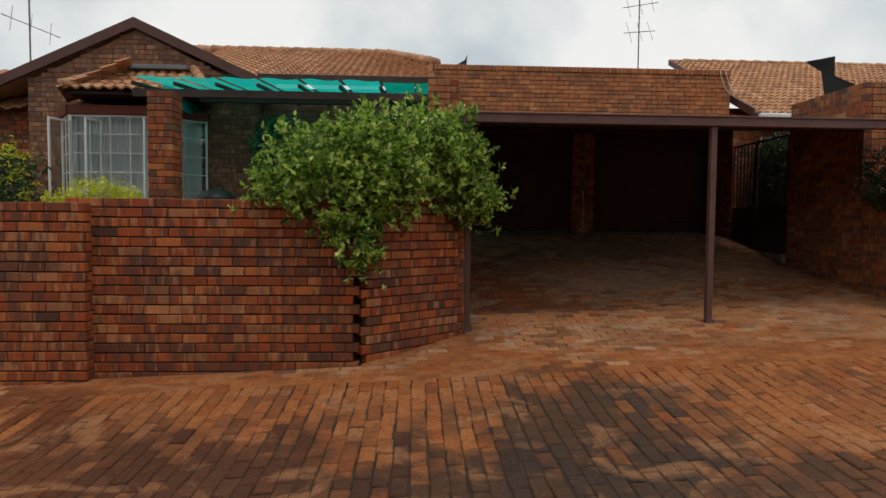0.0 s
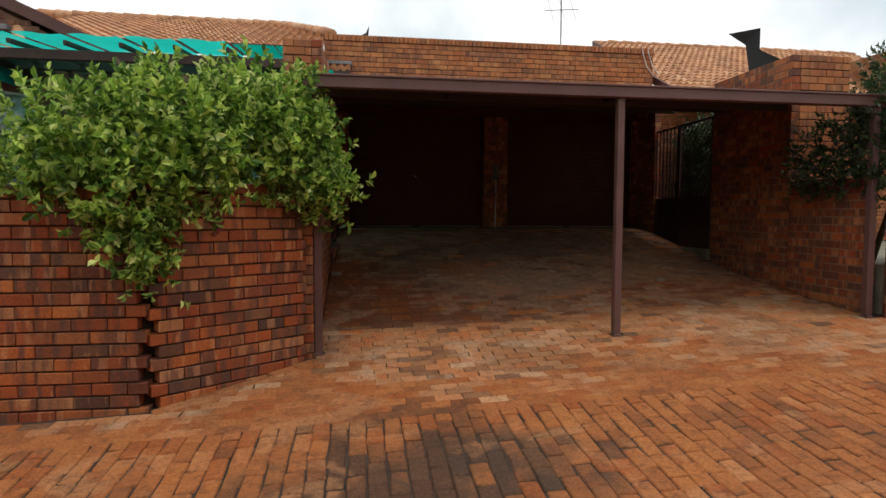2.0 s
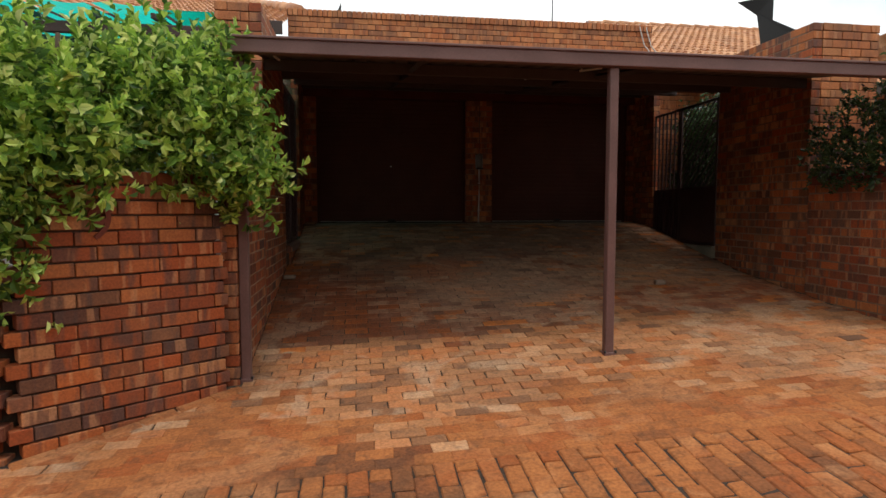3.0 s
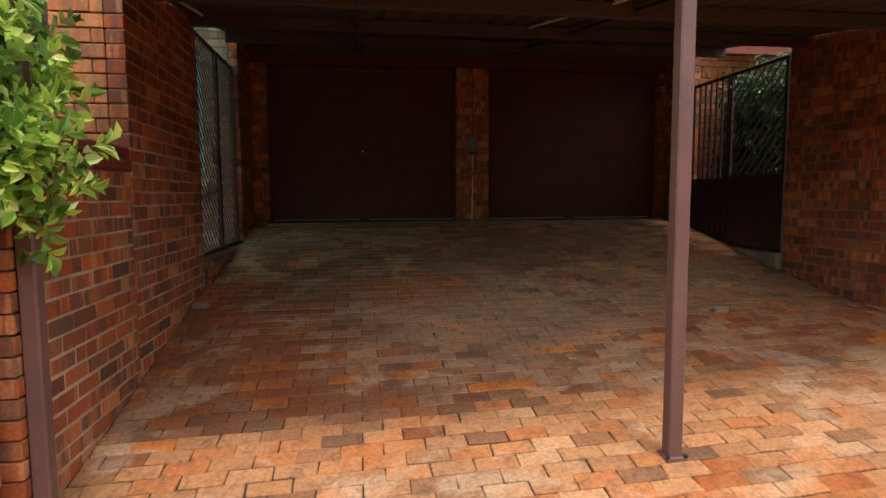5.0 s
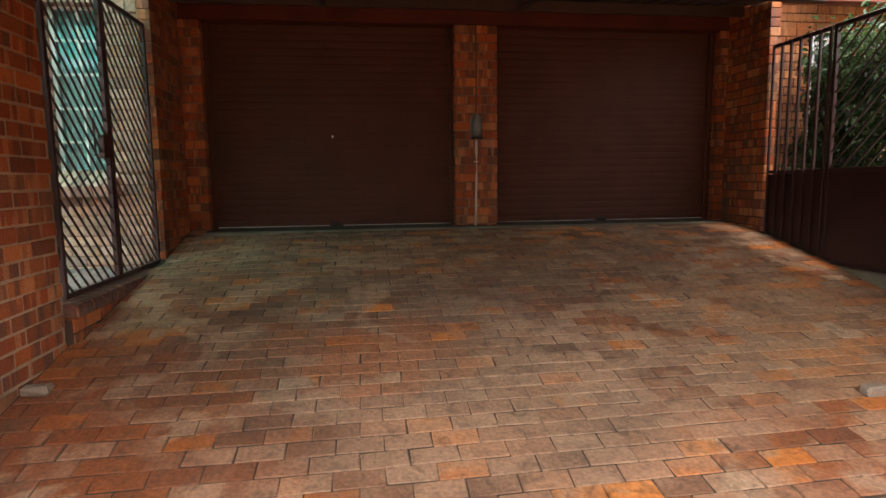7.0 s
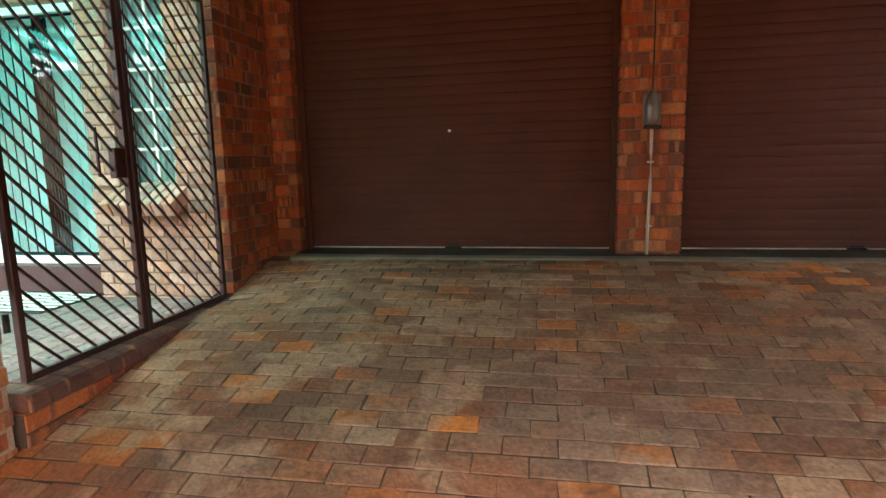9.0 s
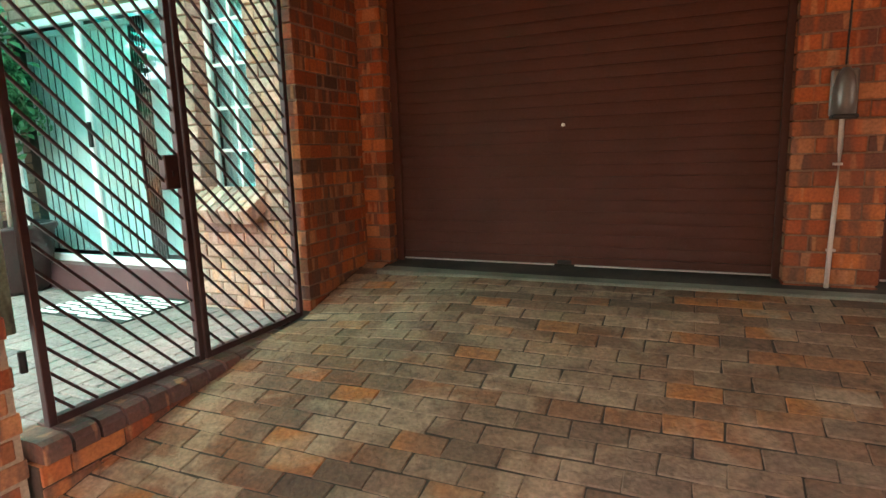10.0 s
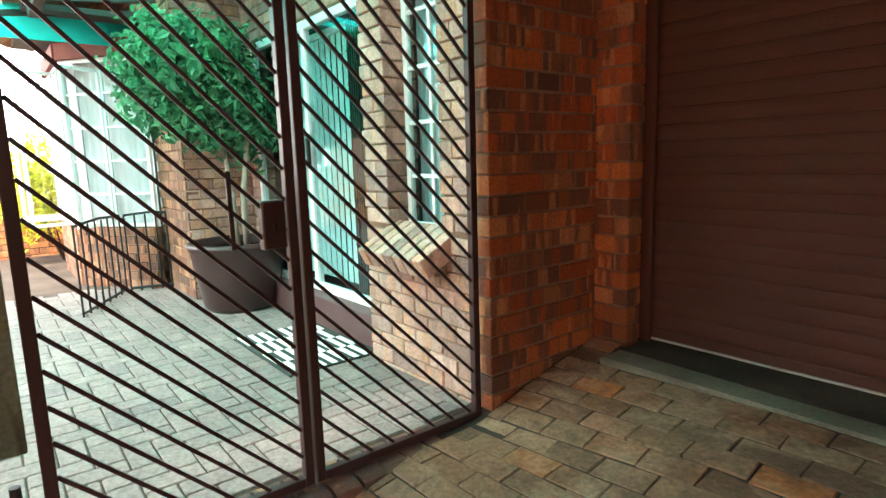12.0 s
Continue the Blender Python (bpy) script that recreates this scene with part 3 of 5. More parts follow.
# ---- roller doors ----
def roller_door(x0, x1, lock):
    z0, z1, pitch = 1.632, 3.69, 0.0765
    root = thing("roller_door", ((x0 + x1) / 2, 12.09, z0), "closed dark brown steel roller garage door", "garage door", "garage doors")
    half = (x1 - x0) / 2
    bm = bmesh.new()
    line = [(0.005, -0.0392), (0.0005, -0.035), (-0.003, -0.02), (-0.005, 0), (-0.0038, 0.02), (0.0, 0.035), (0.005, 0.0392)]
    ends = [[bm.verts.new((sx * (half - 0.004), y, z)) for y, z in line] for sx in (-1, 1)]
    for i in range(len(line) - 1):
        bm.faces.new((ends[0][i], ends[1][i], ends[1][i + 1], ends[0][i + 1]))
    slat = part("slat", bm, door_steel, root)
    slat.location = (0, 0, 0.06 + pitch / 2)
    for k in range(1, int((z1 - z0 - 0.06) / pitch) + 1):
        s = new("slat", slat.data)
        s.parent, s.location = root, (0, 0, 0.06 + pitch / 2 + k * pitch)
    part("bottom_bar", box((-half + 0.004, -0.018, 0.012), (half - 0.004, 0.015, 0.062), 0.004), door_steel, root)
    for a, b in ((-half + 0.02, -0.08), (0.06, half - 0.02)):
        part("weather_strip", box((a, -0.021, 0.002), (b, 0.01, 0.0095)), conduit_white, root, "thin white weather strip")
    part("pull_handle", box((-0.055, -0.032, 0.014), (0.04, -0.018, 0.042), 0.006), black_steel, root)
    for sx in (-1, 1):
        part("guide_rail", box((sx * half - 0.03, -0.045, -0.01), (sx * half + 0.03, -0.012, 2.04), 0.004), door_steel, root)
    if lock:
        part("lock_cylinder", tube([(-0.02, -0.026, 0.93), (-0.02, 0.0, 0.93)], 0.011, 12), white_paint, root, "small bright lock cylinder")


roller_door(1.005, 3.475, True)
roller_door(3.935, 6.385, False)


def bulkhead_light():
    root = thing("bulkhead_light", (3.70, 11.905, 2.54), "grey bulkhead lamp with domed cover on the brick pillar", "wall lamp")
    part("back_plate", box((-0.062, -0.02, -0.01), (0.062, 0.008, 0.23), 0.01), lamp_grey, root)
    bm = bmesh.new()
    rings = []
    for z, r in ((0.0, 0.054), (0.06, 0.056), (0.13, 0.054), (0.19, 0.042), (0.235, 0.018)):
        rings.append([bm.verts.new((r * math.cos(a), -0.02 - 1.35 * r * math.sin(a), z)) for a in np.linspace(0, math.pi, 12)])
    for a, b in zip(rings, rings[1:]):
        for k in range(11):
            bm.faces.new((a[k], a[k + 1], b[k + 1], b[k]))
    bm.faces.new(rings[-1])
    bm.faces.new(rings[0][::-1])
    part("cover", bm, lamp_grey, root, smooth=True)
    part("rim", box((-0.058, -0.085, -0.022), (0.058, 0.006, 0.0), 0.006), black_steel, root)
    pipe = thing("conduit", (3.69, 11.895, 1.62), "thin pale conduit running down the brick pillar", "pipe")
    part("pipe", tube([(0, 0, 0), (0.004, 0, 0.25), (0.012, 0, 0.5), (0.012, 0, 0.75), (0.01, 0, 0.91)], 0.012, 10), conduit_white, pipe, smooth=True)
    for z in (0.2, 0.66):
        part("clip", box((-0.014, -0.006, z), (0.03, 0.014, z + 0.014), 0.002), conduit_white, pipe)
    cord = thing("cable", (3.70, 11.905, 2.79), "thin black cable above the wall lamp", "cable")
    part("cord", tube([(0, 0, 0), (0.006, 0, 0.4), (0.0, 0, 0.88)], 0.005, 6), black_steel, cord)


bulkhead_light()


# ---- gates ----
def diagonal_gate(root, x, y0, y1, z0, z1, spacing, low_panel=None, tube_w=0.034, phase=0.0):
    """Square frame and sloping flat bars in the plane x. low_panel: height of a solid sheet at the foot."""
    o = Vector(root.location)

    def at(lo, hi, bevel=0.003):
        return box(Vector(lo) - o, Vector(hi) - o, bevel)
    h = tube_w / 2
    for y in (y0 + h, y1 - h):
        part("stile", at((x - h, y - h, z0), (x + h, y + h, z1)), gate_steel, root)
    for z in (z0 + h, z1 - h):
        part("rail", at((x - h, y0 + tube_w, z - h), (x + h, y1 - tube_w, z + h)), gate_steel, root)
    foot = z0 + tube_w
    if low_panel:
        part("lower_panel", at((x - 0.004, y0 + tube_w, z0 + tube_w), (x + 0.004, y1 - tube_w, low_panel), 0), gate_steel, root, "solid dark sheet-steel panel")
        part("panel_rail", at((x - h, y0 + tube_w, low_panel - 0.01), (x + h, y1 - tube_w, low_panel + 0.025)), gate_steel, root)
        foot = low_panel + 0.02
    a, b, top = y0 + tube_w, y1 - tube_w, z1 - tube_w
    c = foot + a + phase
    while c < top + b:
        ya, za = a, c - a
        if za > top:
            ya, za = c - top, top
        yb, zb = b, c - b
        if zb < foot:
            yb, zb = c - foot, foot
        if yb - ya > 0.03:
            p, q = Vector((x, ya, za)), Vector((x, yb, zb))
            d = q - p
            m = Matrix.Translation((p + q) / 2 - o) @ Matrix.Rotation(math.atan2(-d.z, d.y), 4, (-1, 0, 0))
            part("bar", box((-0.005, -d.length / 2, -0.006), (0.005, d.length / 2, 0.006), 0, m), gate_steel, root)
        c += spacing


def left_gate():
    leaf = thing("security_gate", (0.745, 9.545, 1.41), "closed dark steel gate with slanting bars", "gate", "left entrance gate")
    diagonal_gate(leaf, 0.745, 9.57, 10.352, 1.41, 3.42, 0.102, phase=0.076)
    lock = part("lock_box", box((-0.022, 0.685, 0.87), (0.022, 0.765, 1.03), 0.005), gate_steel, leaf)
    part("keyhole", box((0.02, 0.72, 0.93), (0.026, 0.73, 0.955)), black_steel, lock)
    part("grip_bar", box((-0.006, 0.585, 0.88), (0.006, 0.6, 1.13), 0.002), gate_steel, leaf)
    for z in (0.25, 1.7):
        part("hinge", tube([(0.02, -0.035, z), (0.02, -0.035, z + 0.08)], 0.014, 10), black_steel, leaf)
    side = thing("gate_side_panel", (0.745, 10.374, 1.41), "fixed dark steel panel with slanting bars", "gate panel", "left entrance gate")
    diagonal_gate(side, 0.745, 10.362, 11.165, 1.41, 3.42, 0.102)


left_gate()


def gate_jamb():
    tagged(finish("gate_jamb", box((0.6, 9.468, 1.79), (0.688, 9.55, 3.42), 0.004), peeling), "timber gate jamb with peeling pale green paint", "jamb", kind="structure")


gate_jamb()


def right_gate():
    leaf = thing("security_gate", (6.54, 9.57, 1.33), "dark steel gate with slanting bars and solid foot", "gate", "far entrance gate")
    diagonal_gate(leaf, 6.54, 9.57, 10.5, 1.33, 3.37, 0.125, 2.14)
    side = thing("gate_side_panel", (6.54, 10.5, 1.36), "dark steel panel of upright bars above solid sheet", "gate panel", "far entrance gate")
    o = Vector(side.location)
    for z in (1.375, 2.14, 3.35):
        part("rail", box(Vector((6.523, 10.51, z - 0.017)) - o, Vector((6.557, 11.25, z + 0.017)) - o, 0.003), gate_steel, side)
    for k in range(7):
        y = 10.53 + k * 0.117
        part("bar", box(Vector((6.515, y - 0.011, 1.36)) - o, Vector((6.537, y + 0.011, 3.36)) - o, 0.003), gate_steel, side)
    part("lower_panel", box(Vector((6.541, 10.51, 1.4)) - o, Vector((6.548, 11.25, 2.12)) - o), gate_steel, side, "solid dark sheet-steel panel")
    tagged(finish("threshold_right", box((6.45, 9.53, 1.0), (6.72, 11.26, 1.335), 0.01), concrete), "pale concrete threshold under the second gate", "threshold", kind="structure")


right_gate()


def threshold():
    root = tagged(finish("threshold", box((0.66, 9.47, 1.0), (0.83, 11.18, 1.31), 0.004), mortar_dark), "brick threshold under the entrance gate", "threshold", kind="structure")
    bm = bmesh.new()
    line = [(-0.11, 0.0), (-0.11, 0.08), (0.07, 0.08), (0.1, 0.07), (0.115, 0.045), (0.115, 0.0)]
    ends = [[bm.verts.new((x, y, z)) for x, z in line] for y in (-0.05, 0.05)]
    for k in range(len(line)):
        j = (k + 1) % len(line)
        bm.faces.new((ends[0][k], ends[0][j], ends[1][j], ends[1][k]))
    bm.faces.new(ends[0])
    bm.faces.new(ends[1][::-1])
    first = part("bullnose_brick", bm, threshold_clay, root)
    first.location = (0.75, 9.53, 1.322)
    for k in range(1, 15):
        b = new("bullnose_brick", first.data)
        b.parent, b.location = root, (0.75, 9.53 + k * 0.1135, 1.322)


threshold()
brick_wall("threshold_riser", (0.79, 9.47), (0.79, 11.18), 1.05, 1.315, "short brick riser below the gate threshold", *RP, depth=0.1)


# ---- house, courtyard ----
def opening_wall(name, a, b, z0, z1, hole, label, mats, **more):
    """A brick wall with one opening: hole is u0, u1, low, high."""
    a, b = Vector(a), Vector(b)
    d = (b - a).normalized()
    u0, u1, lo, hi = hole
    long = (b - a).length
    brick_wall(name, a, b, z0, lo, label, *mats, **more)
    brick_wall(name, a, a + d * u0, lo, hi, label, *mats, **more)
    brick_wall(name, a + d * u1, b, lo, hi, label, *mats, **more)
    brick_wall(name, a, b, hi, z1, label, *mats, **more)


def slab(name, plan, z0, z1, mat_, label):
    bm = bmesh.new()
    low, top = [bm.verts.new((x, y, z0)) for x, y in plan], [bm.verts.new((x, y, z1)) for x, y in plan]
    bm.faces.new(low[::-1])
    bm.faces.new(top)
    for k in range(len(plan)):
        j = (k + 1) % len(plan)
        bm.faces.new((low[k], low[j], top[j], top[k]))
    return tagged(finish(name, bm, mat_), label, "floor", kind="structure")


slab("courtyard_floor", [(-9.0, 5.87), (-0.42, 5.87), (0.66, 6.72), (0.66, 13.0), (-9.0, 13.0)], 0.2, 1.362, sand, "courtyard floor of herringbone pavers")
opening_wall("wall_house", (0.69, 11.39), (-0.35, 11.39), 1.3, 4.4, (0.33, 0.79, 2.18, 3.62), "tan face brick house wall beside the door", HP, depth=0.22)
opening_wall("wall_house_door", (-0.352, 11.57), (-2.75, 11.57), 1.3, 4.4, (0.1, 2.1, 1.58, 3.58), "brick house wall around the sliding door", HP, cap=60)
brick_wall("wall_wing_side", (-2.805, 10.93), (-2.805, 12.5), 1.3, 4.3, "brown brick side wall of the gabled wing", *HP)
tagged(finish("door_step", box((-2.55, 11.36, 1.362), (-0.36, 11.52, 1.585), 0.008), maroon), "maroon-painted step below the sliding door", "step", kind="structure")


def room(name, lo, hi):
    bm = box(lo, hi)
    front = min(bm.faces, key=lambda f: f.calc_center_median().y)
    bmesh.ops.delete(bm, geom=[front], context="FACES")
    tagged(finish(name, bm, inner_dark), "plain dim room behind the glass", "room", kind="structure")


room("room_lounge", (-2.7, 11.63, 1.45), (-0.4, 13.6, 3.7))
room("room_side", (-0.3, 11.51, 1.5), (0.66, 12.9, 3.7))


def window(name, m, width, height, cols, rows, label, glazing=glass):
    """A painted steel casement: frame, glazing bars and panes, in the plane of m's x and z, from its lower left corner."""
    root = tagged(new(name), label, "window", kind="structure")
    root.matrix_basis = m
    f = 0.035
    for lo, hi in (((0, -0.02, 0), (f, 0.02, height)), ((width - f, -0.02, 0), (width, 0.02, height)),
                   ((f, -0.02, 0), (width - f, 0.02, f)), ((f, -0.02, height - f), (width - f, 0.02, height))):
        part("window_frame", box(lo, hi, 0.004), white_paint, root)
    for c in range(1, cols):
        x = width * c / cols
        part("glazing_bar", box((x - 0.011, -0.014, f), (x + 0.011, 0.014, height - f), 0.003), white_paint, root)
    for r in range(1, rows):
        z = height * r / rows
        part("glazing_bar", box((f, -0.012, z - 0.011), (width - f, 0.012, z + 0.011), 0.003), white_paint, root)
    pane = part("pane", box((f * 0.6, -0.003, f * 0.6), (width - f * 0.6, 0.003, height - f * 0.6)), glazing, root)
    pane.visible_shadow = False
    return root


window("window_1", pose(-0.1, 11.43, 2.18), 0.46, 1.44, 2, 5, "white-framed narrow window above a brick sill", green_glass)


def brick_sill():
    root = tagged(finish("window_sill", box((-0.14, 11.2, 1.99), (0.4, 11.42, 2.05), 0.004), mortar_pale), "sloping sill of bricks on edge", "sill", kind="structure")
    me = piece_mesh((0.073, 0.3, 0.105), pale_one)
    for k in range(7):
        ob = new("brick", me)
        ob.parent, ob.matrix_basis = root, pose(-0.1 + k * 0.083, 11.245, 2.11, 28, 0, 0)


brick_sill()


def side_curtain():
    bm = bmesh.new()
    cols = [(-0.12 + 0.01 * k, 11.53 + 0.012 * math.sin(k * 1.3)) for k in range(52)]
    low, top = [bm.verts.new((x, y, 2.16)) for x, y in cols], [bm.verts.new((x, y, 3.64)) for x, y in cols]
    for k in range(51):
        bm.faces.new((low[k], low[k + 1], top[k + 1], top[k]))
    tagged(finish("curtain", bm, curtain_white, None, True), "white net curtain behind the narrow window", "curtain")


side_curtain()


def sliding_door():
    root = tagged(new("door_1"), "white-framed glass sliding door with closed blinds", "door", kind="structure")
    root.matrix_basis = pose(-2.45, 11.5, 1.585)
    w, h = 2.0, 1.98
    for x in (0.0, 0.98, 1.95):
        part("stile", box((x, -0.03, 0), (x + 0.05, 0.03, h), 0.005), white_paint, root)
    for z in (0.0, h - 0.06):
        part("rail", box((0.05, -0.028, z), (1.95, 0.028, z + 0.06), 0.005), white_paint, root)
    for x in (0.05, 1.03):
        part("pane", box((x, -0.004, 0.06), (x + 0.93, 0.004, h - 0.06)), green_glass, root).visible_shadow = False
    part("door_handle", box((1.02, -0.06, 0.95), (1.05, -0.03, 1.15), 0.006), black_steel, root)
    blind = thing("vertical_blind", (-2.4, 11.66, 1.63), "closed white vertical blind behind the glass door", "blind")
    part("head_rail", box((0, -0.02, 1.84), (1.93, 0.02, 1.89), 0.004), white_paint, blind)
    rng = random.Random(4)
    for k in range(22):
        x = 0.05 + k * 0.086
        if k in (15, 16):
            continue
        part("slat", box((-0.037, -0.0015, 0.02), (0.037, 0.0015, 1.85), 0, pose(x, 0, 0, 0, 0, rng.uniform(-6, 8))), blind_white, blind)
    gate = thing("trellis_gate", (-0.98, 11.585, 1.6), "black folding trellis gate pushed to one side", "security gate")
    for k in range(5):
        part("upright", box((k * 0.028, -0.008, 0), (k * 0.028 + 0.012, 0.008, 1.9)), black_steel, gate)
    for z in np.arange(0.15, 1.8, 0.22):
        part("lattice_bar", tube([(0, -0.01, z), (0.124, -0.01, z + 0.16)], 0.005, 6), black_steel, gate)


sliding_door()


def door_mat():
    root = thing("door_mat", (-1.31, 10.76, 1.368), "black and white chequered door mat on the paving", "mat")
    part("backing", box((0, 0, 0), (0.92, 0.6, 0.012), 0.003), mat_black, root)
    for c in range(4):
        for r in range(8):
            y = 0.02 + r * 0.073 + (0.036 if c % 2 else 0.0)
            if y + 0.036 < 0.6:
                part("stripe", box((0.012 + c * 0.226, y, 0.01), (0.23 + c * 0.226, y + 0.036, 0.017), 0.002), mat_white, root)


door_mat()


# ---- leaves ----
def foliage(name, parent, blobs, count, size, mat_, seed, label, droop=0.2, shoots=0, sprig=0):
    """Small folded leaves scattered through lumpy ellipsoids, thickest near their skins."""
    rng = np.random.default_rng(seed)
    weight = np.array([b[1][0] * b[1][1] + b[1][1] * b[1][2] + b[1][0] * b[1][2] for b in blobs])
    pick = rng.choice(len(blobs), count, p=weight / weight.sum())
    cen, rad = np.array([b[0] for b in blobs], float)[pick], np.array([b[1] for b in blobs], float)[pick]
    d = rng.normal(size=(count, 3))
    d /= np.linalg.norm(d, axis=1)[:, None]
    lump = np.array([noise.noise(Vector((v * 3.2 + c).tolist())) for v, c in zip(d, cen)])
    r = (0.56 + 0.44 * rng.random(count) ** 0.7) * (1 + 0.75 * lump) + rng.normal(0, 0.035, count)
    p = cen + d * rad * r[:, None]
    if shoots:
        # leafy shoots that stand out of the crown
        n = 9
        root = rng.choice(count, shoots)
        way = d[root] + rng.normal(0, 0.35, (shoots, 3)) + np.array([0, -0.15, 0.1])
        way /= np.linalg.norm(way, axis=1)[:, None]
        far = (np.arange(n) + 1) / n * (0.08 + 0.22 * rng.random(shoots))[:, None]
        stem = (cen[root] + d[root] * rad[root] * 0.95)[:, None] + way[:, None] * far[..., None] + rng.normal(0, 0.018, (shoots, n, 3))
        stem[..., 2] -= 1.6 * far ** 2
        p[: shoots * n] = stem.reshape(-1, 3)
        d[: shoots * n] = np.repeat(way, n, 0)
    up = d * np.array([1, 1, 0.6]) + rng.normal(0, 0.55, (count, 3)) + np.array([0, 0, 0.35])
    up /= np.linalg.norm(up, axis=1)[:, None]
    along = np.cross(up, rng.normal(size=(count, 3)))
    along /= np.linalg.norm(along, axis=1)[:, None]
    along[:, 2] -= droop
    if sprig:
        # leaves stand in whorls about a short stem
        first = np.arange(count) // sprig * sprig
        rank = (np.arange(count) % sprig)[:, None] / sprig
        stem = d[first] + np.array([0, 0, 0.3])
        ring = np.cross(stem, rng.normal(size=(count, 3)))
        ring /= np.linalg.norm(ring, axis=1)[:, None]
        along = ring * (1.0 - 0.5 * rank) + stem * (0.25 + 0.7 * rank)
        along /= np.linalg.norm(along, axis=1)[:, None]
        p = p[first] + stem * rank * size * 1.1 + along * size * 0.45
        up = np.cross(np.cross(along, stem + rng.normal(0, 0.15, (count, 3))), along)
        up /= np.linalg.norm(up, axis=1)[:, None] + 1e-6
    side = np.cross(up, along)
    s = size * (0.55 + 0.8 * rng.random(count))[:, None]
    lift = up * s * 0.16
    v = np.stack([p - along * s * 0.5, p - along * s * 0.12 - side * s * 0.25 + lift, p + along * s * 0.2 - side * s * 0.22 + lift,
                  p + along * s * 0.55 - lift * 0.5, p + along * s * 0.2 + side * s * 0.22 + lift, p - along * s * 0.12 + side * s * 0.25 + lift], 1).reshape(-1, 3)
    i = np.arange(count)[:, None] * 6
    faces = np.concatenate([i + [0, 1, 2, 3], i + [0, 3, 4, 5]]).tolist()
    me = bpy.data.meshes.new(name)
    me.from_pydata((v - np.array(parent.location)).tolist(), [], faces)
    me.materials.append(mat_)
    ob = new(name, me)
    ob.parent = parent
    return tagged(ob, label, kind="stuff")


def branches(parent, foot, ends, radius, mat_, seed):
    rng = random.Random(seed)
    o = Vector(parent.location)
    for e in ends:
        a, b = Vector(foot), Vector(e)
        mid = (a + b) / 2 + Vector((rng.uniform(-0.1, 0.1), rng.uniform(-0.1, 0.1), rng.uniform(0.02, 0.15)))
        part("branch", tube([a - o, mid - o, b - o], radius, 7, radius * 0.35), mat_, parent, smooth=True)


def climbing_shrub():
    root = thing("climbing_shrub", (-0.25, 6.5, 1.36), "bright green leafy shrub spilling over the brick wall", "shrub")
    branches(root, (-0.25, 6.5, 1.36), [(-0.9, 5.95, 2.5), (-0.5, 5.75, 2.2), (0.1, 6.4, 2.9), (0.5, 6.5, 2.7), (-0.6, 6.1, 3.0), (-0.1, 6.1, 2.9)], 0.035, bark_dark, 3)
    blobs = [((-0.68, 5.98, 2.32), (0.56, 0.44, 0.42)), ((-0.25, 6.05, 2.48), (0.5, 0.44, 0.43)), ((0.4, 6.5, 2.58), (0.52, 0.44, 0.46)),
             ((0.2, 6.75, 2.64), (0.6, 0.44, 0.4)), ((-0.45, 5.72, 2.02), (0.38, 0.2, 0.38)), ((0.72, 6.5, 2.25), (0.33, 0.28, 0.4)),
             ((-1.08, 5.93, 2.12), (0.3, 0.3, 0.25)), ((-0.05, 5.86, 2.2), (0.38, 0.2, 0.34)),
             ((-0.42, 5.64, 1.68), (0.17, 0.08, 0.26)), ((0.95, 6.45, 2.02), (0.18, 0.16, 0.2)), ((-0.25, 5.74, 1.6), (0.13, 0.08, 0.24))]
    foliage("crown", root, blobs, 21000, 0.068, leaf_bright, 5, "glossy bright green leaves", 0.2, 420, 6)


climbing_shrub()


def far_shrub():
    root = thing("climbing_shrub", (7.0, 7.2, 1.3), "dark green climbing shrub with purple tints over the low wall", "shrub")
    branches(root, (7.0, 7.2, 1.3), [(6.6, 7.0, 2.5), (7.1, 6.9, 3.2), (7.3, 7.2, 3.0), (6.5, 7.3, 2.3)], 0.035, bark_dark, 8)
    blobs = [((6.6, 7.35, 2.5), (0.42, 0.5, 0.42)), ((7.05, 7.0, 2.85), (0.5, 0.5, 0.5)), ((7.4, 7.1, 3.2), (0.5, 0.5, 0.5)), ((6.7, 6.55, 2.95), (0.42, 0.4, 0.5)),
             ((6.45, 7.2, 2.3), (0.3, 0.5, 0.24)), ((7.2, 6.6, 2.5), (0.6, 0.45, 0.5)), ((6.95, 6.7, 3.25), (0.42, 0.5, 0.42)), ((6.55, 6.6, 2.45), (0.34, 0.3, 0.4))]
    foliage("crown", root, blobs, 20000, 0.046, leaf_dark, 9, "dark green and purple leaves", 0.2, 0, 6)


far_shrub()


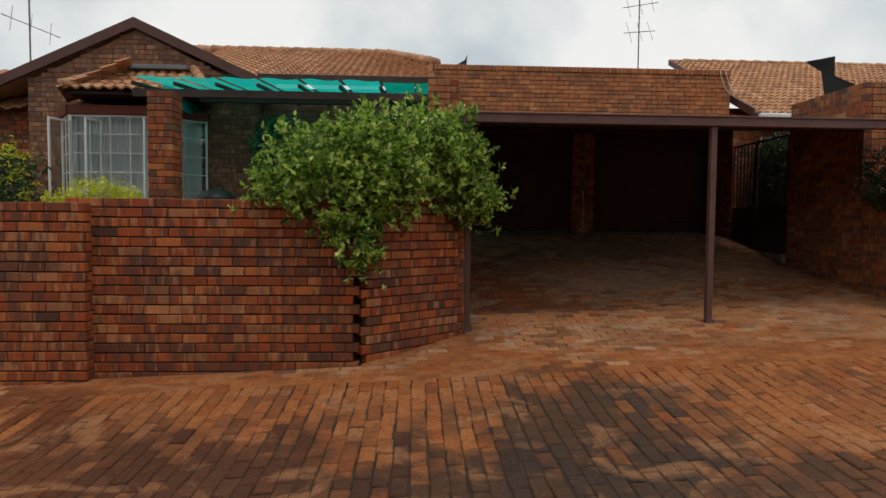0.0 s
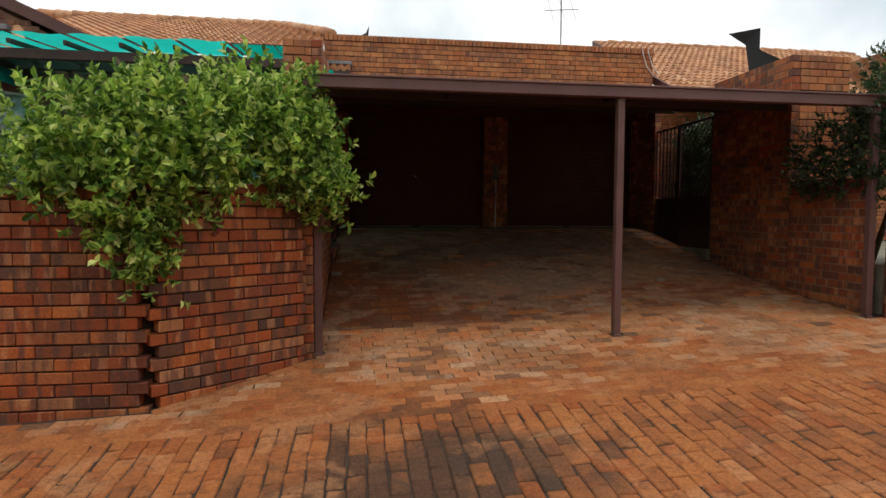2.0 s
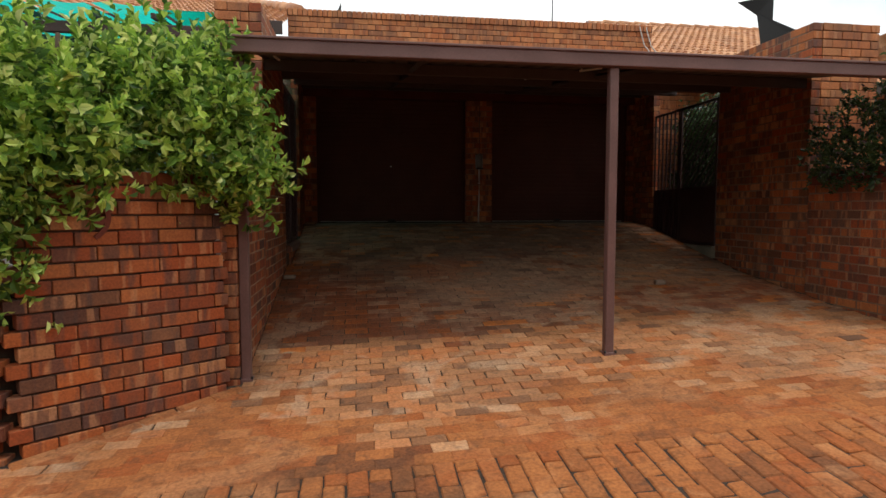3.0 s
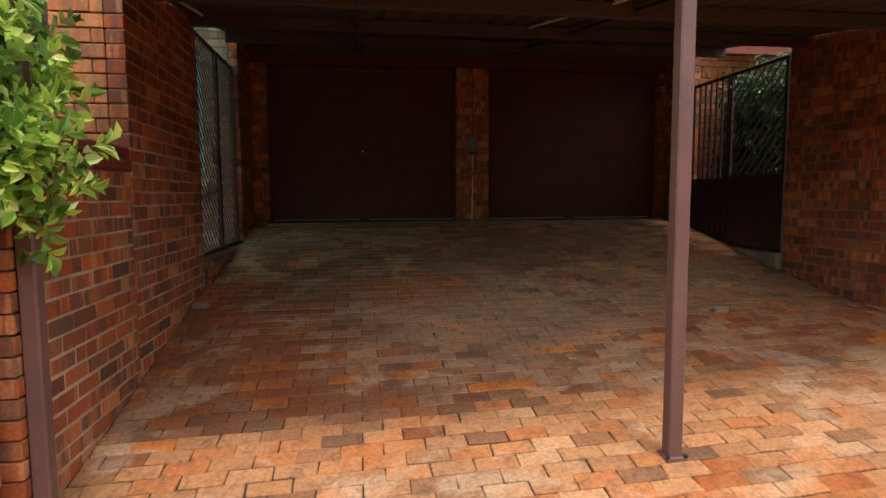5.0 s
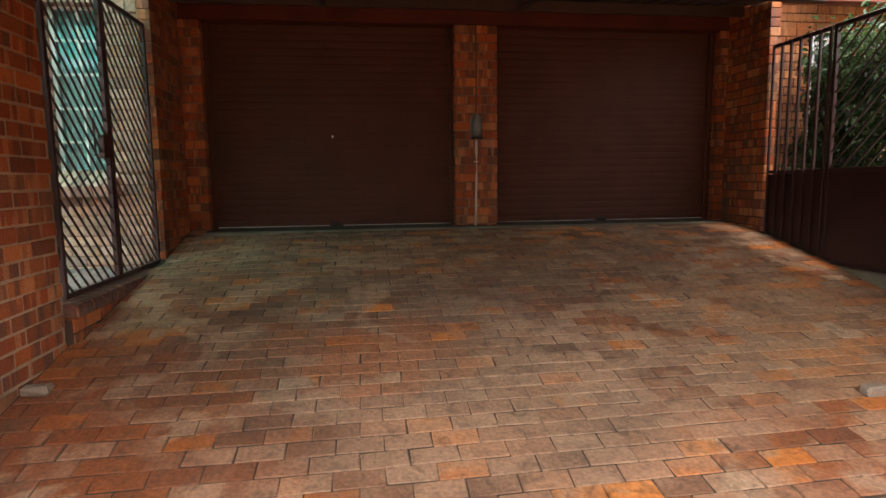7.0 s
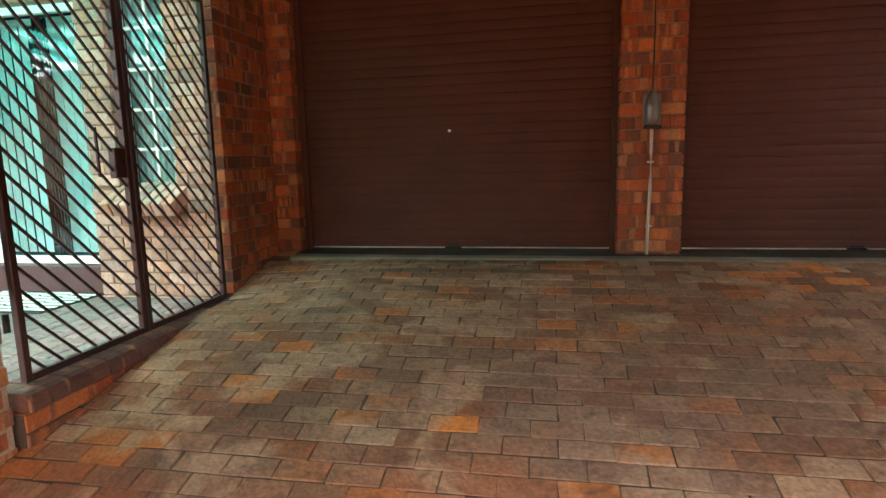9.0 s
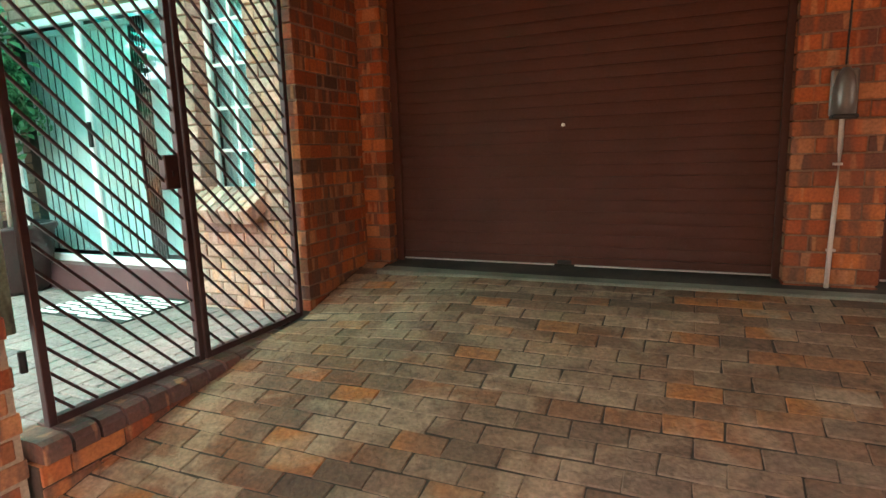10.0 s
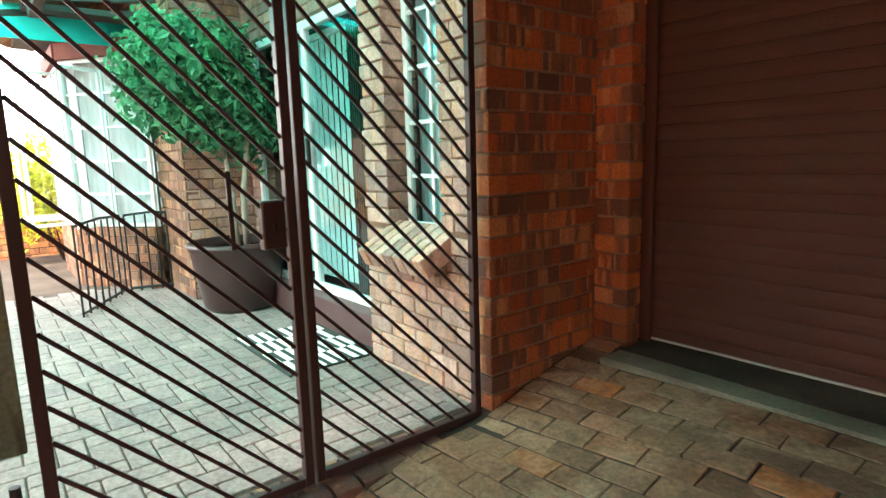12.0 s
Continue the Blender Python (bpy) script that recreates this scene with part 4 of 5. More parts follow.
def garden_shrubs():
    a = thing("golden_shrub", (-3.25, 6.4, 1.36), "yellow-green garden shrub behind the front wall", "shrub", "garden shrubs")
    foliage("crown", a, [((-3.45, 6.4, 1.9), (0.3, 0.25, 0.24)), ((-3.12, 6.35, 2.0), (0.3, 0.26, 0.27)), ((-2.88, 6.4, 1.96), (0.22, 0.25, 0.22))], 3600, 0.036, leaf_yellow, 12, "")
    branches(a, (-3.25, 6.4, 1.36), [(-3.5, 6.4, 1.9), (-3.1, 6.35, 2.0), (-2.9, 6.4, 1.85)], 0.02, bark_dark, 2)
    b = thing("garden_shrub", (-4.3, 6.4, 1.36), "dark green leafy shrub behind the boundary wall", "shrub", "garden shrubs")
    foliage("crown", b, [((-4.3, 6.4, 2.15), (0.5, 0.4, 0.45)), ((-4.9, 6.5, 2.1), (0.5, 0.4, 0.5))], 3000, 0.06, leaf_dark, 13, "")
    branches(b, (-4.3, 6.4, 1.36), [(-4.2, 6.4, 2.2), (-4.6, 6.4, 2.3)], 0.025, bark_dark, 3)
    c = thing("golden_shrub", (-6.6, 10.3, 1.36), "upright yellow-green conifer against the garden wall", "shrub", "garden shrubs")
    foliage("crown", c, [((-6.6, 10.0, 2.2), (0.4, 0.4, 0.5)), ((-6.6, 10.1, 2.65), (0.28, 0.28, 0.4))], 3000, 0.06, leaf_yellow, 14, "")
    branches(c, (-6.6, 10.3, 1.36), [(-6.6, 10.3, 2.6), (-6.5, 10.15, 2.2)], 0.025, bark_dark, 4)
    d = thing("courtyard_shrub", (7.6, 10.5, 1.36), "leafy shrub growing behind the far gate", "shrub", "garden shrubs")
    foliage("crown", d, [((7.45, 10.7, 2.5), (0.5, 0.7, 0.9)), ((7.4, 10.0, 2.8), (0.5, 0.6, 0.6)), ((7.5, 11.3, 2.6), (0.42, 0.42, 0.85)), ((7.2, 11.3, 2.2), (0.3, 0.4, 0.6)), ((7.25, 11.2, 3.15), (0.36, 0.36, 0.4)), ((7.3, 10.4, 3.3), (0.4, 0.5, 0.3))], 14000, 0.07, leaf_dark, 15, "")
    branches(d, (7.6, 10.5, 1.36), [(7.5, 10.6, 2.6), (7.5, 10.0, 2.9), (7.7, 11.0, 2.3)], 0.03, bark_dark, 5)


garden_shrubs()


def potted_tree():
    pot = thing("plant_pot", (-2.25, 11.16, 1.366), "large round dark brown pot on the paving", "pot")
    part("bowl", lathe([(0.27, 0), (0.3, 0.04), (0.35, 0.3), (0.38, 0.5), (0.405, 0.53), (0.405, 0.56), (0.37, 0.57), (0.36, 0.5)]), pot_clay, pot, smooth=True)
    part("soil", lathe([(0.0, 0.48), (0.35, 0.49), (0.36, 0.5)], 20), soil, pot)
    tree = thing("standard_tree", (-2.25, 11.16, 1.86), "clipped leafy tree with pale stems in a pot", "tree")
    o = Vector(tree.location)
    for dx, dy in ((0.0, 0.0), (0.055, 0.06)):
        part("trunk", tube([Vector((-2.25 + dx, 11.16 + dy, 1.84)) - o, Vector((-2.25 + dx * 1.6, 11.15 + dy, 2.3)) - o, Vector((-2.25 + dx * 3, 11.1 + dy * 3, 2.9)) - o], 0.03, 9, 0.018), bark, tree, smooth=True)
    branches(tree, (-2.25, 11.12, 2.6), [(-2.6, 10.8, 3.1), (-1.95, 11.1, 3.2), (-2.2, 10.7, 3.3), (-2.3, 11.2, 3.5)], 0.016, bark, 6)
    foliage("crown", tree, [((-2.3, 10.95, 3.15), (0.5, 0.48, 0.42)), ((-2.2, 10.75, 3.3), (0.42, 0.36, 0.36)), ((-2.25, 11.2, 2.95), (0.38, 0.32, 0.34)),
                            ((-2.3, 11.05, 3.45), (0.36, 0.32, 0.26))], 6500, 0.075, leaf_tree, 21, "small green leaves")


potted_tree()


def garden_rail():
    for name, a, b, lab in (("garden_gate", (-2.8, 10.06), (-3.62, 10.52), "low black steel gate standing open"),
                            ("garden_railing", (-3.62, 10.56), (-3.5, 11.0), "low black steel railing by the brick corner")):
        root = thing(name, (*a, 1.37), lab, "railing")
        d = Vector((b[0] - a[0], b[1] - a[1], 0))
        n = 7 if name == "garden_gate" else 5
        for z, rise in ((0.03, 0.0), (0.74, 0.02)):
            part("rail", tube([(0, 0, z), d * 0.5 + Vector((0, 0, z + rise)), d + Vector((0, 0, z))], 0.013, 6), black_steel, root)
        for k in range(n + 1):
            p = d * k / n
            part("bar", tube([p + Vector((0, 0, 0.0)), p + Vector((0, 0, 0.74))], 0.009, 6), black_steel, root)


garden_rail()


# ---- pergola ----
def pergola():
    root = thing("pergola", (-1.5, 8.4, 1.37), "dark timber pergola roofed with green shade sheets", "pergola")
    o = Vector(root.location)

    def height(y):
        return 3.81 + (y - 8.4) * 0.11
    part("beam", box(Vector((-3.75, 8.42, 3.55)) - o, Vector((0.66, 8.48, 3.66)) - o, 0.006), timber, root)
    part("beam", box(Vector((-3.4, 10.0, 3.8)) - o, Vector((0.66, 10.08, 3.94)) - o, 0.006), timber, root)
    xs = [-3.7 + k * 0.57 for k in range(7)]
    for x in xs:
        m = Matrix.Translation(Vector((x, 8.32, height(8.32) - 0.06)) - o) @ Matrix.Rotation(math.atan(0.11), 4, "X")
        part("rafter", box((-0.02, 0, -0.055), (0.02, 3.0, -0.004), 0.004, m), timber, root)
    for a, b in zip(xs[:-1], xs[1:]):
        m = Matrix.Translation(Vector((a, 8.3, height(8.3))) - o) @ Matrix.Rotation(math.atan(0.11), 4, "X")
        bm = bmesh.new()
        cols = [bm.verts.new(m @ Vector((0.03 + i * (b - a - 0.06) / 6, 0, 0.012 * math.sin(i * math.pi / 3)))) for i in range(7)]
        far = [bm.verts.new(m @ Vector((0.03 + i * (b - a - 0.06) / 6, 2.95, 0.012 * math.sin(i * math.pi / 3)))) for i in range(7)]
        for i in range(6):
            bm.faces.new((cols[i], cols[i + 1], far[i + 1], far[i]))
        part("sheet", bm, shade_net, root, "translucent green shade sheet")
    m = Matrix.Translation(-o)
    valance = bmesh.new()
    line = [(-3.74, 3.98), (-3.76, 3.9), (-3.745, 3.83), (-3.765, 3.76), (-3.75, 3.69)]
    ends = [[valance.verts.new(m @ Vector((x, y, z))) for x, z in line] for y in (9.4, 11.05)]
    for k in range(len(line) - 1):
        valance.faces.new((ends[0][k], ends[1][k], ends[1][k + 1], ends[0][k + 1]))
    part("valance", valance, shade_net, root, "hanging green shade sheet at the pergola's end", True)
    # the last, narrow strip is added to shade the gap beside the gate
    for a, b, y0 in ((-0.26, 0.2, 8.5), (0.22, 0.66, 8.5), (0.66, 0.8, 10.4)):
        bm = box(Vector((a, y0, height(y0))) - o, Vector((b, 11.25, height(y0) + 0.006)) - o)
        for v in bm.verts:
            v.co.z += (v.co.y + o.y - y0) * 0.11
        part("sheet", bm, shade_net, root, "translucent green shade sheet")


pergola()
brick_wall("pergola_pillar", (-3.38, 8.2), (-3.04, 8.2), 1.3, 3.55, "free-standing brick pillar carrying the pergola", *RP, depth=0.34)


def kettle():
    root = thing("kettle_barbecue", (-2.78, 8.95, 1.366), "black covered kettle barbecue in the courtyard", "barbecue")
    part("bowl", lathe([(0.06, 0.5), (0.2, 0.55), (0.27, 0.68), (0.275, 0.74)], 24), black_steel, root, smooth=True)
    lid = part("lid", lathe([(0.285, 0.735), (0.27, 0.8), (0.2, 0.88), (0.08, 0.92), (0.01, 0.925)], 24), black_steel, root, smooth=True)
    part("handle", tube([(-0.09, 0, 0.9), (-0.08, 0, 0.98), (0.08, 0, 0.98), (0.09, 0, 0.9)], 0.013, 8), black_steel, lid)
    for k in range(3):
        a = 2 * math.pi * k / 3
        part("leg", tube([(0.18 * math.cos(a), 0.18 * math.sin(a), 0.56), (0.3 * math.cos(a), 0.3 * math.sin(a), 0.0)], 0.012, 8), black_steel, root)


kettle()


# ---- roofs ----
def tile_roof(name, corner, u, v, nu, nv, label, inside=None, wave=0.036):
    """Courses of rolled clay tiles: u runs along the eave, v up the slope, each one tile long."""
    corner, u, v = Vector(corner), Vector(u), Vector(v)
    n = u.cross(v).normalized()
    root = tagged(new(name), label, "roof", kind="structure")
    verts, faces = [], []
    prof = [(0.0, 0.0), (0.12, -0.25), (0.28, -0.3), (0.42, 0.1), (0.58, 0.85), (0.76, 1.0), (0.92, 0.6), (1.02, 0.0)]
    rng = random.Random(name)
    for j in range(nv):
        for i in range(nu):
            p = corner + u * i + v * j
            if inside and not inside(p + u / 2 + v / 2):
                continue
            k = len(verts)
            lift = rng.uniform(0, 0.006)
            for s, h in prof:
                verts.append(p + u * s + n * (0.03 + lift + wave * h))
            for s, h in prof:
                verts.append(p + u * s + v * 1.06 + n * (wave * h))
            for s, h in prof:
                verts.append(p + u * s + n * (wave * h + lift - 0.004))
            for q in range(7):
                faces.append((k + q, k + q + 1, k + 8 + q + 1, k + 8 + q))
                faces.append((k + 16 + q, k + 16 + q + 1, k + q + 1, k + q))
    me = bpy.data.meshes.new("tiles")
    me.from_pydata([tuple(w) for w in verts], [], faces)
    me.materials.append(terracotta)
    ob = new("tiles", me)
    ob.parent = root
    tagged(ob, "rolled terracotta roof tiles", kind="stuff")
    return root


def ridge_caps(parent, a, b, count, radius=0.11):
    a, b = Vector(a), Vector(b)
    bm = bmesh.new()
    for k in range(count):
        p, q = a.lerp(b, k / count), a.lerp(b, (k + 1.12) / count)
        add_tube(bm, [p + Vector((0, 0, 0.015)), q], radius, 10, radius * 0.88)
    tagged(finish("ridge_caps", bm, terracotta, parent, True), "rounded clay ridge caps", kind="stuff")


def hip_side(a, b):
    """True on the side of the plan line a-b that holds smaller x."""
    return lambda p: (b[0] - a[0]) * (p.y - a[1]) - (b[1] - a[1]) * (p.x - a[0]) > -0.02


main_roof = tile_roof("roof_main", (-6.0, 10.95, 4.47), (0.165, 0, 0), (0, 0.248, 0.0992), 42, 18, "terracotta tiled main house roof",
                      lambda p: p.x < 0.62 and (p.x + 0.53) / 2.3 < (15.05 - p.y) / 4.1 and p.x > -4.7 and (p.x > -2.65 or p.y > 11.25))
ridge_caps(main_roof, (-6.0, 15.2, 6.16), (-0.5, 15.2, 6.16), 16)
ridge_caps(main_roof, (-0.5, 15.2, 6.16), (0.66, 13.0, 5.36), 7)
tagged(finish("eave_board", box((-2.7, 10.9, 4.34), (0.62, 10.95, 4.52), 0.005), timber), "dark timber eave board", "eave", kind="structure")
tile_roof("roof_corner", (0.67, 11.15, 4.21), (0.125, 0, 0), (0, 0.2, 0.08), 3, 3, "small tiled eave beside the garage parapet", None, 0.03)
tagged(finish("roof_flashing", box((0.62, 11.62, 4.44), (1.07, 11.91, 4.5), 0.01), flash_grey), "grey metal flashing beside the tiles", "flashing", kind="structure")
tagged(finish("eave_board_corner", box((0.66, 11.12, 4.08), (1.05, 11.16, 4.2), 0.005), timber), "dark timber eave board under the small tiled eave", "eave", kind="structure")
right_roof = tile_roof("roof_right", (6.95, 11.34, 4.04), (0.15, 0, 0), (0, 0.215, 0.1151), 48, 19, "terracotta tiled roof of the neighbouring unit",
                       lambda p: p.x > 7.0, 0.03)
ridge_caps(right_roof, (7.35, 15.3, 6.12), (14.2, 15.3, 6.12), 18)
tile_roof("roof_right_far", (10.2, 9.0, 4.1), (0, 0.3, 0), (-0.05, 0.1, 0.18), 6, 3, "corner of a further tiled roof")
tagged(finish("bargeboard_right", prism([(-0.88, 3.97), (3.1, 6.06), (3.1, 6.2), (-0.88, 4.14)], 0.04, Matrix.Translation((6.95, 12.2, 0)) @ Matrix.Rotation(radians(90), 4, "Z")), barge),
       "brown bargeboard of the neighbouring roof", "bargeboard", kind="structure")
tagged(finish("eave_board_right", box((6.98, 11.29, 3.86), (14.2, 11.33, 4.05), 0.005), timber), "dark timber eave board", "eave", kind="structure")
tagged(finish("gutter", box((7.0, 11.17, 3.93), (9.0, 11.29, 4.03), 0.02), white_paint), "white painted gutter under the tiled eave", "gutter", kind="structure")
brick_wall("wall_right_house", (6.8, 12.4), (14.0, 12.4), 1.3, 4.35, "brick wall of the neighbouring unit", *TP, cap=40)


def wing():
    gable = [(0.0, 1.2), (4.0, 1.2), (4.0, 4.22), (1.92, 5.26), (0.0, 4.3)]
    brick_wall("wall_wing", (-6.78, 10.975), (-2.75, 10.975), 1.3, 5.26, "brown face brick gable wall of the house wing", *GP, outline=gable, cap=260,
               cut=lambda u, z: z > 5.22 - abs(u - 1.92) * 0.47 or (0.75 < u < 3.1 and z < 3.6))
    tagged(finish("fascia_left", prism([(-7.88, 3.886), (-4.863, 5.277), (-4.863, 5.461), (-7.88, 4.07)], 0.06, Matrix.Translation((0, 10.86, 0))), barge),
           "brown-painted bargeboard on the gable", "bargeboard", kind="structure")
    tagged(finish("fascia_right", prism([(-4.863, 5.277), (-2.357, 4.132), (-2.357, 4.316), (-4.863, 5.461)], 0.06, Matrix.Translation((0, 10.86, 0))), barge),
           "brown-painted bargeboard on the gable", "bargeboard", kind="structure")
    bm = bmesh.new()
    for x0, z0, x1, z1 in ((-7.88, 4.05, -4.863, 5.44), (-4.863, 5.44, -2.357, 4.296)):
        f = [bm.verts.new((x, y, z)) for x, y, z in ((x0, 10.84, z0), (x1, 10.84, z1), (x1, 16, z1), (x0, 16, z0))]
        bm.faces.new(f)
    r = bmesh.ops.extrude_face_region(bm, geom=bm.faces[:])["geom"]
    bmesh.ops.translate(bm, verts=[v for v in r if isinstance(v, bmesh.types.BMVert)], vec=(0, 0, -0.08))
    tagged(finish("roof_wing", bm, terracotta), "tiled gable roof of the house wing", "roof", kind="structure")


wing()


def bay():
    pts = [(-6.15, 10.85), (-5.685, 10.284), (-4.338, 10.284), (-3.58, 10.85)]
    n = 2
    for a, b, cols in zip(pts, pts[1:], (2, 4, 2)):
        d = Vector((b[0] - a[0], b[1] - a[1]))
        angle = math.degrees(math.atan2(d.y, d.x))
        brick_wall("wall_bay", a, b, 1.3, 1.98, "low brick apron of the bay window", *GP, depth=0.1)
        window(f"window_{n}", pose(a[0], a[1], 1.98, 0, 0, angle), d.length, 1.63, cols, 5, "white-framed bay window casement with net curtains")
        n += 1
        bm = box((0, -0.06, 3.61), (d.length, 0.06, 3.77), 0.005, pose(a[0], a[1], 0, 0, 0, angle))
        tagged(finish("bay_lintel", bm, lintel_red), "red-painted lintel over the bay window", "lintel", kind="structure")
        bm = bmesh.new()
        steps = int(d.length * 26)
        low, top = [], []
        for k in range(steps + 1):
            w = pose(a[0], a[1], 0, 0, 0, angle) @ Vector((0.03 + (d.length - 0.06) * k / steps, 0.13 + 0.022 * math.sin(k * 1.9) + 0.01 * math.sin(k * 0.7), 0))
            low.append(bm.verts.new((w.x, w.y, 1.95)))
            top.append(bm.verts.new((w.x, w.y, 3.61)))
        for k in range(steps):
            bm.faces.new((low[k], low[k + 1], top[k + 1], top[k]))
        tagged(finish("curtain", bm, curtain_white, None, True), "white net curtain drawn behind the bay window", "curtain", "bay curtains")
    # casements standing open
    for x, y, turn in ((-5.67, 10.26, 250), (-4.37, 10.26, 285), (-5.15, 10.26, 262), (-3.98, 10.55, 300)):
        root = tagged(new("window_casement"), "white casement sash standing open", "window", kind="structure")
        root.matrix_basis = pose(x, y, 2.0, 0, 0, turn)
        for lo, hi in (((0, -0.015, 0), (0.03, 0.015, 1.5)), ((0.37, -0.015, 0), (0.4, 0.015, 1.5)), ((0.03, -0.015, 0), (0.37, 0.015, 0.03)), ((0.03, -0.015, 1.47), (0.37, 0.015, 1.5))):
            part("sash", box(lo, hi, 0.003), white_paint, root)
        part("pane", box((0.02, -0.002, 0.02), (0.38, 0.002, 1.48)), glass, root).visible_shadow = False
    roof = tile_roof("roof_bay", (-5.55, 9.86, 3.96), (0.18, 0, 0), (0, 0.24, 0.12), 13, 5, "small tiled roof over the bay window",
                     lambda p: p.x - (p.y - 9.88) * 0.55 > -5.6 and p.x + (p.y - 9.88) * 0.55 < -3.25, 0.03)
    ridge_caps(roof, (-5.57, 9.86, 4.01), (-4.98, 10.95, 4.58), 6, 0.085)
    ridge_caps(roof, (-3.25, 9.86, 4.01), (-3.85, 10.95, 4.58), 6, 0.085)
    tile_roof("roof_bay_left", (-6.0, 10.8, 3.88), (0.085, -0.2, 0.01), (0.18, 0.1, 0.13), 5, 5, "canted end of the bay roof")
    tagged(finish("bay_flashing", box((-5.0, 10.76, 4.53), (-3.9, 10.92, 4.61), 0.01), flash_grey), "grey flashing above the bay tiles", "flashing", kind="structure")
    tagged(finish("bay_soffit", box((-5.6, 9.98, 3.9), (-3.5, 10.9, 3.95)), timber), "dark soffit under the bay roof", "soffit", kind="structure")
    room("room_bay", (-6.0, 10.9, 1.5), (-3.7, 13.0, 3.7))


bay()
brick_wall("wall_garden_side", (-7.3, 5.9), (-7.3, 12.0), 1.3, 2.1, "brick side wall of the garden", *TP, cap=100)
brick_wall("wall_neighbour", (-12.0, 11.5), (-6.9, 11.5), 0.8, 3.95, "red brick wall of a neighbouring house", *RP, cap=40)
tile_roof("roof_neighbour", (-10.4, 11.2, 3.85), (0.3, 0, 0), (0, 0.3, 0.16), 11, 8, "tiled roof edge of a neighbouring house")


# ---- far gate yard ----
opening_wall("wall_far_yard", (6.62, 11.86), (10.0, 11.86), 1.2, 4.1, (0.78, 1.27, 2.3, 3.68), "tan brick wall behind the far gate", TP, cap=80)
window("window_5", pose(7.4, 11.84, 2.3), 0.49, 1.38, 1, 1, "white-framed window behind the far gate")
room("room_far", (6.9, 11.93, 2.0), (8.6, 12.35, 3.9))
tagged(finish("yard_beam", box((6.62, 11.2, 3.78), (9.0, 11.32, 3.9), 0.006), lintel_red), "red-painted beam over the far yard", "beam", kind="structure")
slab("yard_floor", [(6.66, 6.74), (7.82, 5.86), (14.0, 5.86), (14.0, 12.4), (6.66, 12.4)], 0.3, 1.33, concrete, "plain paved yard behind the far gate")


# ---- small things ----
def cowl():
    root = thing("chimney_cowl", (6.62, 8.9, 3.84), "black folded steel cowl standing on the wall top", "cowl", "", -37)

    def plate(name, pts, thick):
        bm = bmesh.new()
        f = bm.faces.new([bm.verts.new(p) for p in pts])
        r = bmesh.ops.extrude_face_region(bm, geom=[f])["geom"]
        bmesh.ops.translate(bm, verts=[v for v in r if isinstance(v, bmesh.types.BMVert)], vec=(0.0, thick, 0))
        part(name, bm, black_steel, root)
    plate("hood", [(-0.27, -0.1, 0.56), (0.12, 0.0, 0.61), (0.12, 0.02, 0.24), (-0.06, -0.02, 0.4)], 0.02)
    plate("body", [(-0.06, -0.03, 0.42), (0.46, -0.12, 0.07), (0.42, -0.1, 0.0), (0.0, -0.02, 0.0)], 0.02)
    plate("back", [(-0.06, -0.02, 0.42), (0.0, 0.0, 0.0), (0.3, 0.2, 0.0), (0.12, 0.05, 0.3)], 0.02)


cowl()


def roof_vent():
    root = thing("roof_vent", (1.25, 13.5, 4.02), "black vent pipe with tilted hood behind the parapet", "vent")
    part("pipe", tube([(0, 0, 0), (0, 0, 1.4)], 0.06, 12), black_steel, root)
    part("hood", prism([(-0.2, 1.36), (0.12, 1.4), (0.14, 1.66), (0.08, 1.52)], 0.22, Matrix.Identity(4)), black_steel, root)


roof_vent()


def aerial(place, top, booms, label, lean=0.0):
    root = thing("tv_aerial", place, label, "aerial", "roof aerials")
    part("mast", tube([(0, 0, 0), (lean, 0, top)], 0.018, 8), flash_grey, root)
    for z, turn, tilt, n in booms:
        c, s = math.cos(radians(turn)), math.sin(radians(turn))
        a, b = Vector((-0.5 * c, -0.5 * s, z - tilt)), Vector((0.55 * c, 0.55 * s, z + tilt))
        boom = part("boom", tube([a, b], 0.01, 6), flash_grey, root)
        for k in range(n):
            p = a.lerp(b, (k + 0.5) / n)
            h = 0.3 - 0.02 * k
            part("element", tube([p + Vector((s * h * 0.4, -c * h * 0.4, -h)), p + Vector((-s * h * 0.4, c * h * 0.4, h))], 0.006, 5), flash_grey, boom)


aerial((6.15, 15.4, 4.02), 3.78, [(3.63, 10, 0.12, 3), (2.93, 20, 0.1, 3)], "thin roof aerial above the garages")
aerial((-8.05, 13.0, 4.75), 2.15, [(1.2, 20, -0.18, 3), (2.0, -30, -0.15, 2)], "tall roof aerial beside the gable")


def house_number():
    cu = bpy.data.curves.new("house_number", "FONT")
    cu.body, cu.size, cu.extrude, cu.align_x = "9", 0.3, 0.008, "CENTER"
    cu.materials.append(lintel_red)
    ob = new("house_number", cu)
    ob.matrix_basis = pose(0.095, 6.09, 1.66, 90, 0, 37.7)
    tagged(ob, "rust-brown metal figure nine fixed to the angled wall", "house number")


house_number()


def loose_stones():
    for x, y, s, lab in ((5.12, 8.46, 0.06, "broken piece of brick lying on the driveway"), (0.89, 8.95, 0.065, "half brick lying against the carport wall")):
        root = thing("brick_fragment", (x, y, ground_height(x, y)), lab, "stone")
        bm = box((-s, -s * 0.6, 0), (s, s * 0.6, s * 0.8), s * 0.2)
        rng = random.Random(int(x * 100))
        for v in bm.verts:
            v.co += Vector((rng.uniform(-1, 1), rng.uniform(-1, 1), rng.uniform(-0.3, 0.6))) * s * 0.14
        part("lump", bm, stone_grey, root)


loose_stones()


